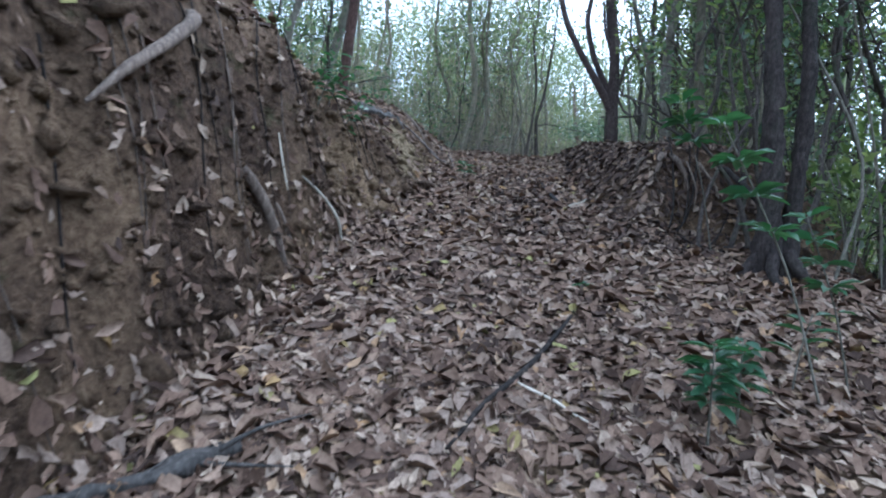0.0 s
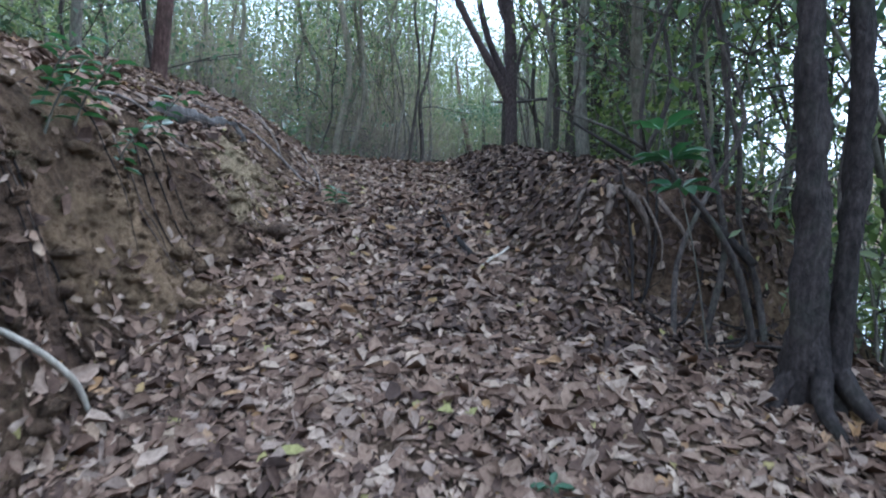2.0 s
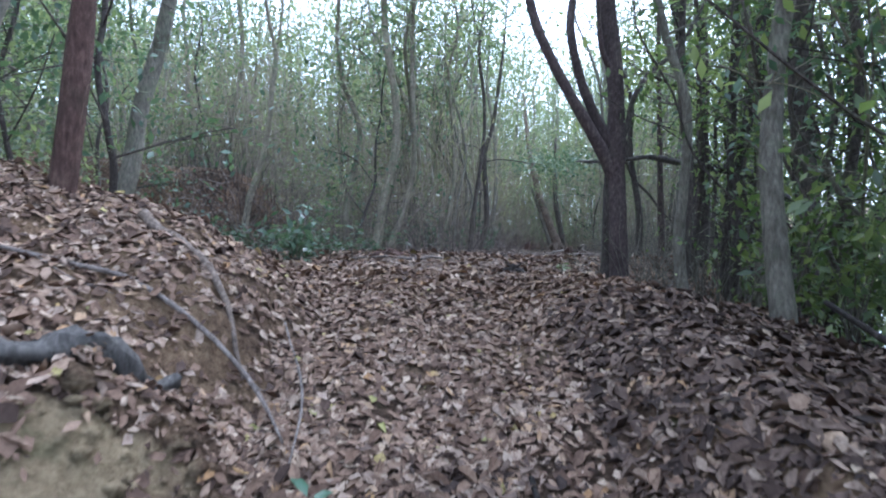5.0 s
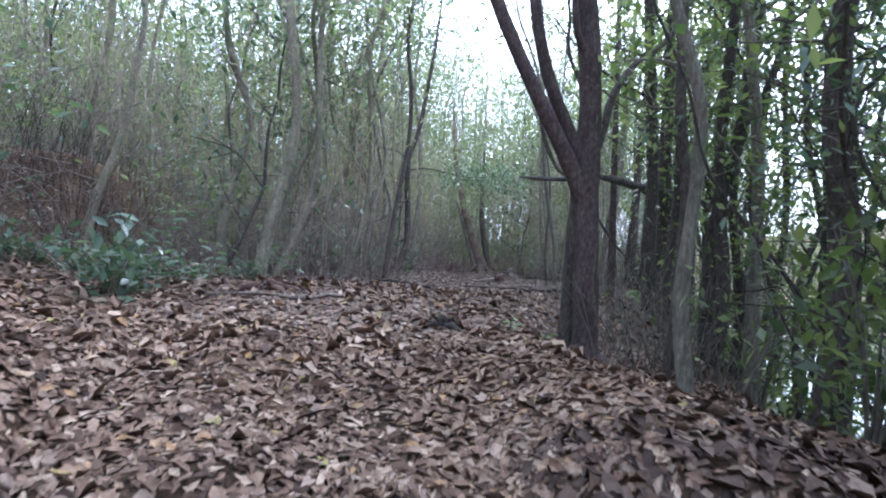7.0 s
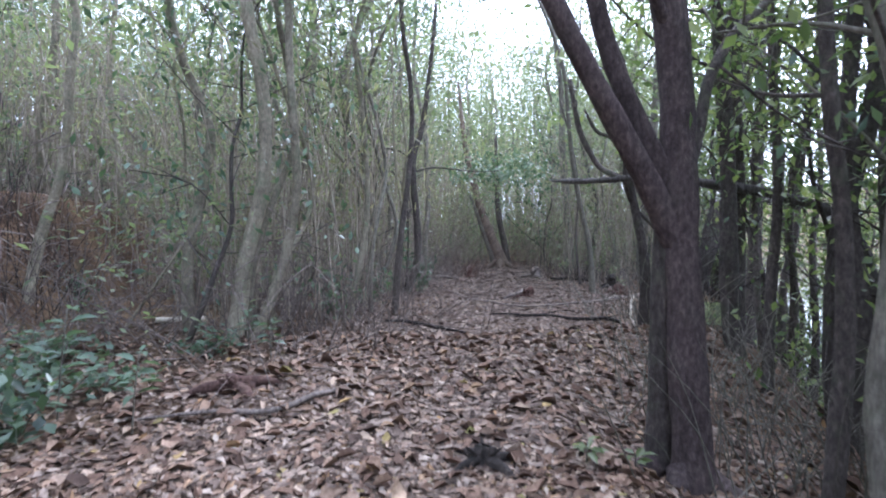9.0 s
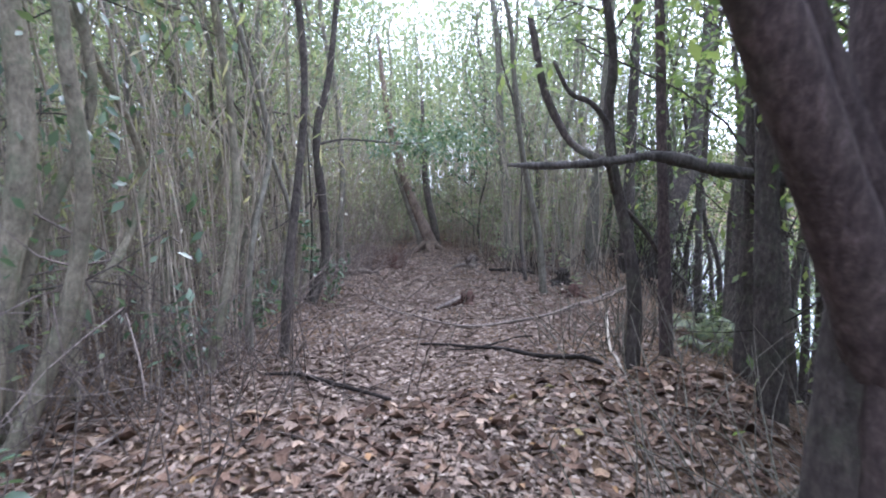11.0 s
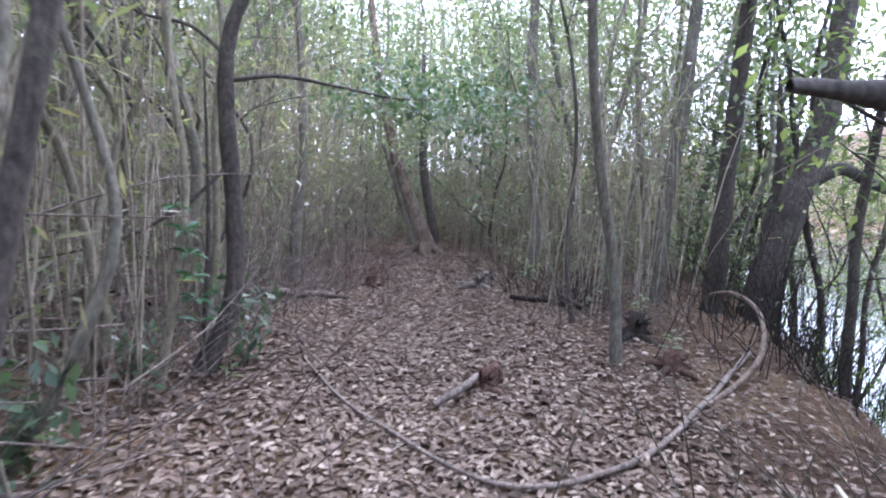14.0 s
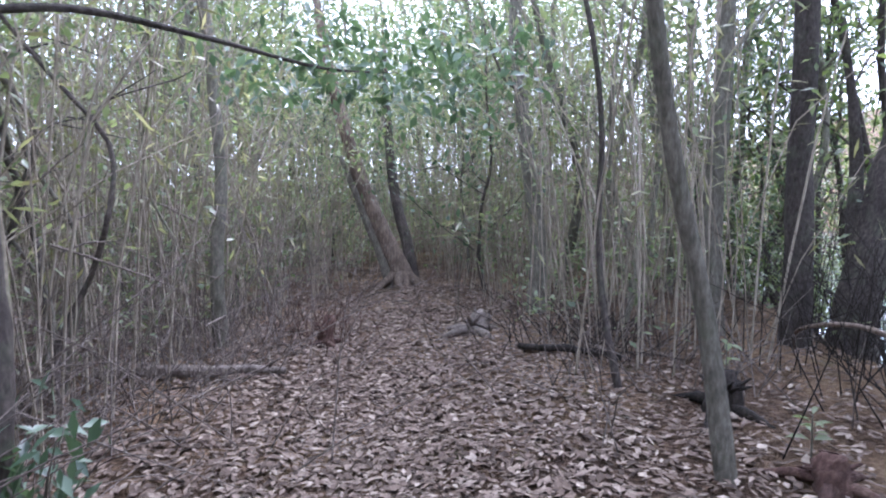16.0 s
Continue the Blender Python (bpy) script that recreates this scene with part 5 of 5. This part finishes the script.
draped("fallen_log", [(1.5, 19.6), (2.2, 19.2), (2.95, 18.93)], [0.04, 0.05, 0.03], DEADWOOD, "mossy fallen branch at the cane edge", 0.02, seed=889, twigs=4, category="log")
wood("bowed_branch", [(-0.6, 17.3, 2.85), (0.0, 17.7, 2.98), (0.35, 18.0, 3.12), (0.7, 18.3, 3.1), (1.1, 18.6, 2.85)], [0.03, 0.035, 0.035, 0.03, 0.02], BLACKWOOD, "dark bowed dead branch in the thicket", 8, 0.1, 890, twigs=3)
draped("fallen_branch", [(-1.45, 14.0), (-1.1, 14.1), (-0.95, 14.15)], [0.03, 0.035, 0.03], PEELED, "short pale broken log in the thicket", 0.01, seed=891)
for k in range(26):
    yy = r8.uniform(11, 24)
    xx = float(np.interp(yy, [11, 16, 24], [-0.4, 1.2, 3.2])) + r8.normal(0, 0.9)
    a, ln = r8.uniform(0, 6.28), r8.uniform(0.25, 0.7)
    draped("fallen_twig", [(xx, yy), (xx + ln * 0.5 * np.cos(a), yy + ln * 0.5 * np.sin(a)), (xx + ln * np.cos(a + 0.3), yy + ln * np.sin(a + 0.3))], [0.005, 0.008, 0.003], [DEADWOOD, BLACKWOOD, ROOT][k % 3], "dead twig among fallen leaves", 0.02, seed=900 + k, twigs=3, group="twigs on the wood floor")


def dead_branch():
    t = thing("dead_branch", (2.86, 13.35, 4.43), "thick barkless dead branch jutting over the trail", "branch")
    limb_part("stem", [(0, 0, 0), (0.4, -0.08, 0.0), (0.78, -0.16, 0.03), (1.15, -0.28, 0.07), (1.6, -0.44, -0.03), (2.3, -0.6, -0.15), (3.0, -0.7, -0.4), (3.6, -0.6, -1.1), (3.9, -0.5, -2.6)], [0.012, 0.03, 0.027, 0.038, 0.034, 0.052, 0.046, 0.058, 0.05, 0.062, 0.06, 0.07, 0.09], DEADGREY, t, 10, 0.24, 921, 8, label="grey weathered stem")
    limb_part("limb", [(0.75, -0.15, 0.03), (0.6, 0.1, 0.2), (0.42, 0.2, 0.6), (0.3, 0.25, 1.2)], [0.034, 0.03, 0.034, 0.026], BARK_DARK, t, 9, 0.14, 922)
    limb_part("limb", [(0.8, -0.16, 0.03), (0.8, -0.12, 0.3), (0.66, -0.1, 0.48), (0.5, -0.05, 0.56), (0.38, 0, 0.8)], [0.028, 0.026, 0.022, 0.02, 0.014], BARK_DARK, t, 7, 0.08, 923)
    limb_part("limb", [(0.8, -0.14, 0.0), (0.98, 0.0, -0.25), (1.3, 0.1, -0.5), (1.6, 0.1, -0.85), (2.0, 0.2, -1.1)], [0.024, 0.022, 0.02, 0.016, 0.01], BARK_DARK, t, 7, 0.08, 924)


dead_branch()


def stump(x, y, height, radius, mat, label, seed, lean=(0.2, 0.1)):
    """A broken rotten stump with torn splinters and a root spread."""
    r = np.random.RandomState(seed)
    t = thing("rotten_stump", (x, y, float(land(x, y))), label, "stump")
    limb_part("stem", [(0, 0, -0.06), (lean[0] * height * 0.5, lean[1] * height * 0.5, height * 0.5), (lean[0] * height, lean[1] * height, height)], [radius * 1.3, radius, radius * 0.6], mat, t, 9, 0.3, seed, 3)
    for k in range(5):
        a = r.uniform(0, 6.28)
        d = np.array([np.cos(a), np.sin(a)])
        limb_part("splinter", [(d[0] * radius * 0.3, d[1] * radius * 0.3, height * 0.5), (d[0] * radius * 1.6, d[1] * radius * 1.6, height * r.uniform(0.4, 1.3))], [radius * 0.3, 0.004], mat, t, 5, 0.2, seed + k, 2)
    for k in range(4):
        a = k * 1.6 + r.uniform(0, 0.6)
        limb_part("root", [(0, 0, 0.04), (np.cos(a) * radius * 2, np.sin(a) * radius * 2, 0.03), (np.cos(a) * radius * 4, np.sin(a) * radius * 4, -0.03)], [radius * 0.5, radius * 0.35, 0.006], mat, t, 6, 0.2, seed + 9 + k, 2)


stump(3.49, 16.13, 0.16, 0.08, BARK_RED, "small red brown rotten stump on the trail", 931, (0.9, 0.3))
stump(3.4, 19.9, 0.3, 0.07, BARK_RED, "torn red brown stump at the trail edge", 932)
stump(4.88, 19.68, 0.22, 0.11, DEADWOOD, "low broken grey stump beside the trail", 933, (0.6, -0.2))
stump(1.26, 10.05, 0.10, 0.07, BLACKWOOD, "black stub of a cut stump in the leaves", 934)
stump(-0.11, 11.24, 0.10, 0.10, BARK_RED, "low red brown rotten stump in the litter", 935)
stump(5.42, 17.0, 0.25, 0.10, BLACKWOOD, "dark rotten stump at the bank edge", 936)
stump(5.1, 16.1, 0.16, 0.08, BARK_RED, "low rotten stump at the bank edge", 937)
wood("trail_root", [(3.05, 15.85, 2.82), (3.25, 15.95, 2.86), (3.45, 16.1, 2.9)], [0.02, 0.03, 0.02], DEADWOOD, "pale broken root beside a stump", 7, 0.15, 938, category="root")


def brush(name, x, y, n, height, spread, mat, label, seed):
    """Fine bare brushwood standing in a tangle."""
    r = np.random.RandomState(seed)
    pieces = []
    for k in range(n):
        a, b = r.normal(0, spread, 2), r.normal(0, spread * 0.8, 2)
        h = height * r.uniform(0.4, 1.2)
        p = np.array([[a[0], a[1], -0.04], [a[0] + b[0] * 0.5 + r.normal(0, 0.05), a[1] + b[1] * 0.5, h * 0.6], [a[0] + b[0], a[1] + b[1], h]])
        p[:, 2] += land(x + a[0], y + a[1]) - land(x, y)
        pieces.append(tube(spline(p, 3), [0.005, 0.003, 0.0015], 4))
    v, f = join(pieces)
    ob = bulk(name, v, f, mat, smooth=True)
    ob.location = (x, y, float(land(x, y)))
    return tagged(ob, label, "brushwood", kind="stuff")


def tangle(name, n, label, mat, seed, area, keep):
    """Fine dead twigs hanging crosswise in the thicket."""
    r = np.random.RandomState(seed)
    pieces = []
    while len(pieces) < n:
        x, y = r.uniform(*area[:2]), r.uniform(*area[2:])
        if not keep(x, y):
            continue
        z = float(land(x, y)) + abs(r.normal(0.0, 0.9))
        d = r.normal(0, 1, 3) * [1, 1, 0.9]
        d *= r.uniform(0.3, 1.3) / np.linalg.norm(d)
        m = d * 0.5 + r.normal(0, 0.08, 3)
        p = np.array([x, y, z])
        pieces.append(tube(spline([p, p + m, p + d], 2), [r.uniform(0.003, 0.009), 0.0015], 4))
    v, f = join(pieces)
    return tagged(bulk(name, v, f, mat, smooth=True), label, "twigs", kind="stuff")


tangle("dead_twigs", 2600, "tangle of fine dead twigs among the canes", DEADWOOD, 971, (-6, 4, 12.5, 27), lambda x, y: x < clear_left(x, y) + 0.5)
tangle("bank_twigs", 420, "dark fine twigs hanging over the lake bank", BLACKWOOD, 972, (2.5, 11, 4, 22), lambda x, y: edge_x(y) - 0.2 < x < edge_x(y) + 1.6)

brush("brushwood", 3.0, 9.9, 90, 0.8, 0.35, BARK_GREY, "tangle of thin bare twigs round the forked tree foot", 951)
brush("brushwood", 4.2, 13.6, 110, 0.8, 0.45, BARK_GREY, "tangle of thin bare twigs on the bank edge", 952)
brush("brushwood", 0.4, 14.6, 160, 0.9, 0.9, DEADWOOD, "thin bare brushwood under the pole trees", 953)
brush("brushwood", 0.6, 17.8, 220, 1.1, 1.0, DEADWOOD, "thin bare brushwood at the thicket edge", 954)
brush("brushwood", -1.6, 13.0, 150, 0.9, 0.9, DEADWOOD, "thin bare brushwood in the thicket", 955)
brush("brushwood", 6.9, 16.2, 170, 1.2, 0.6, BLACKWOOD, "dark bare twigs over the lake edge", 956)
brush("brushwood", 7.8, 17.4, 170, 1.4, 0.6, BLACKWOOD, "dark bare twigs over the lake edge", 957)
brush("brushwood", 5.8, 17.8, 90, 0.6, 0.5, DEADWOOD, "thin dead twigs around the bank stumps", 958)
brush("brushwood", 3.4, 20.2, 60, 0.5, 0.25, BARK_RED, "reddish dead fern stalks at the trail edge", 959)
brush("brushwood", 2.0, 20.8, 220, 1.3, 1.0, DEADWOOD, "thin bare brushwood at the thicket edge", 960)

brush("brushwood", 1.4, 18.2, 160, 0.5, 0.5, DEADWOOD, "low heap of dead twigs beside the trail", 961)
brush("brushwood", 2.3, 19.6, 150, 0.5, 0.45, DEADWOOD, "low heap of dead twigs beside the trail", 962)
brush("brushwood", 5.7, 18.7, 130, 0.5, 0.4, BLACKWOOD, "dark heap of dead twigs beside the trail", 963)
brush("brushwood", 0.3, 13.2, 120, 0.8, 0.5, DEADWOOD, "thin bare brushwood under the pole trees", 964)
brush("brushwood", 3.4, 10.9, 120, 0.7, 0.5, BARK_GREY, "thin bare twigs on the shoulder of the bank", 965)

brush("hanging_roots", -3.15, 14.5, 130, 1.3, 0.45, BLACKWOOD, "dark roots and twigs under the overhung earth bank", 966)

for k, (x, y) in enumerate([(4.7, 11.4), (5.0, 12.6), (5.1, 10.7), (5.6, 12.0)]):
    copy_thing(bright[k % 3], pose(x, y, float(land(x, y)) - 0.05, 0, 0, k * 90))

for k, (x, y) in enumerate([(6.9, 15.2), (7.6, 16.4), (6.2, 13.6), (7.4, 14.6), (8.3, 16.0)]):
    copy_thing(slope_trees[k % 2], pose(x, y, float(land(x, y)) - 0.05, 0, 0, k * 70) @ Matrix.Diagonal((1.1, 1.1, 1.0, 1)))

for k, (x, y) in enumerate([(3.5, 4.6), (3.7, 5.6), (3.6, 6.6), (4.3, 7.5), (4.2, 5.0), (4.6, 8.3), (5.0, 6.6)]):
    copy_thing((bright + dark)[k % 6], pose(x, y, float(land(x, y)) - 0.05, 0, 0, k * 64) @ Matrix.Diagonal((1.15, 1.15, 1.2, 1)))
for k, (x, y) in enumerate([(6.5, 19.4), (7.4, 20.2), (8.3, 20.7), (6.9, 21.4), (9.0, 19.8), (6.1, 22.0)]):
    copy_thing((grey + dark)[k % 7], pose(x, y, float(land(x, y)) - 0.03, 0, 0, k * 83))
copy_thing(low[0], pose(1.9, 16.85, float(land(1.9, 16.85)), 0, 0, 40) @ Matrix.Diagonal((0.9, 0.9, 1.3, 1)))

for k, (x, y) in enumerate([(-3.0, 5.2), (-3.7, 6.1), (-2.9, 6.6), (-3.4, 7.4), (-4.3, 6.9), (-3.1, 8.4), (-4.0, 8.6), (-3.6, 9.6), (-5.0, 8.0), (-2.7, 9.4), (-4.6, 10.2), (-5.4, 9.4)]):
    copy_thing((dark + grey)[k % 7], pose(x, y, float(land(x, y)) - 0.04, 2, 3, k * 71) @ Matrix.Diagonal((1.05, 1.05, 1.1, 1)))

# single leaves that lie nearest to the walk
lone = [leaves(np.array([[0, 0, 0.0]]), np.array([[0, 1.0, 0]]), np.array([[0, 0, 1.0]]), 0.115, 0.05, 0.1 + 0.18 * k, 0.04 * k) for k in range(4)]
shared = []
for v, f in lone:
    me = bpy.data.meshes.new("fallen_leaf")
    me.from_pydata(v.tolist(), [], f.tolist())
    me.materials.append(LITTER_SINGLE)
    shared.append(me)
r9 = np.random.RandomState(97)
for k in range(300):
    y = r9.uniform(1.3, 6.5) if k < 190 else r9.uniform(8.5, 13)
    x = float(trail_x(y)) + r9.uniform(-1.0, 0.9)
    n = slope_normal(np.array([x]), np.array([y]))[0]
    ob = new("fallen_leaf", shared[k % 4])
    ob.parent = ground
    q = Vector(n + r9.normal(0, 0.2, 3)).to_track_quat("Z", "Y").to_matrix().to_4x4()
    ob.matrix_local = Matrix.Translation((x, y, float(land(x, y)) + 0.034)) @ q @ pose(0, 0, 0, 0, 0, r9.uniform(0, 360))
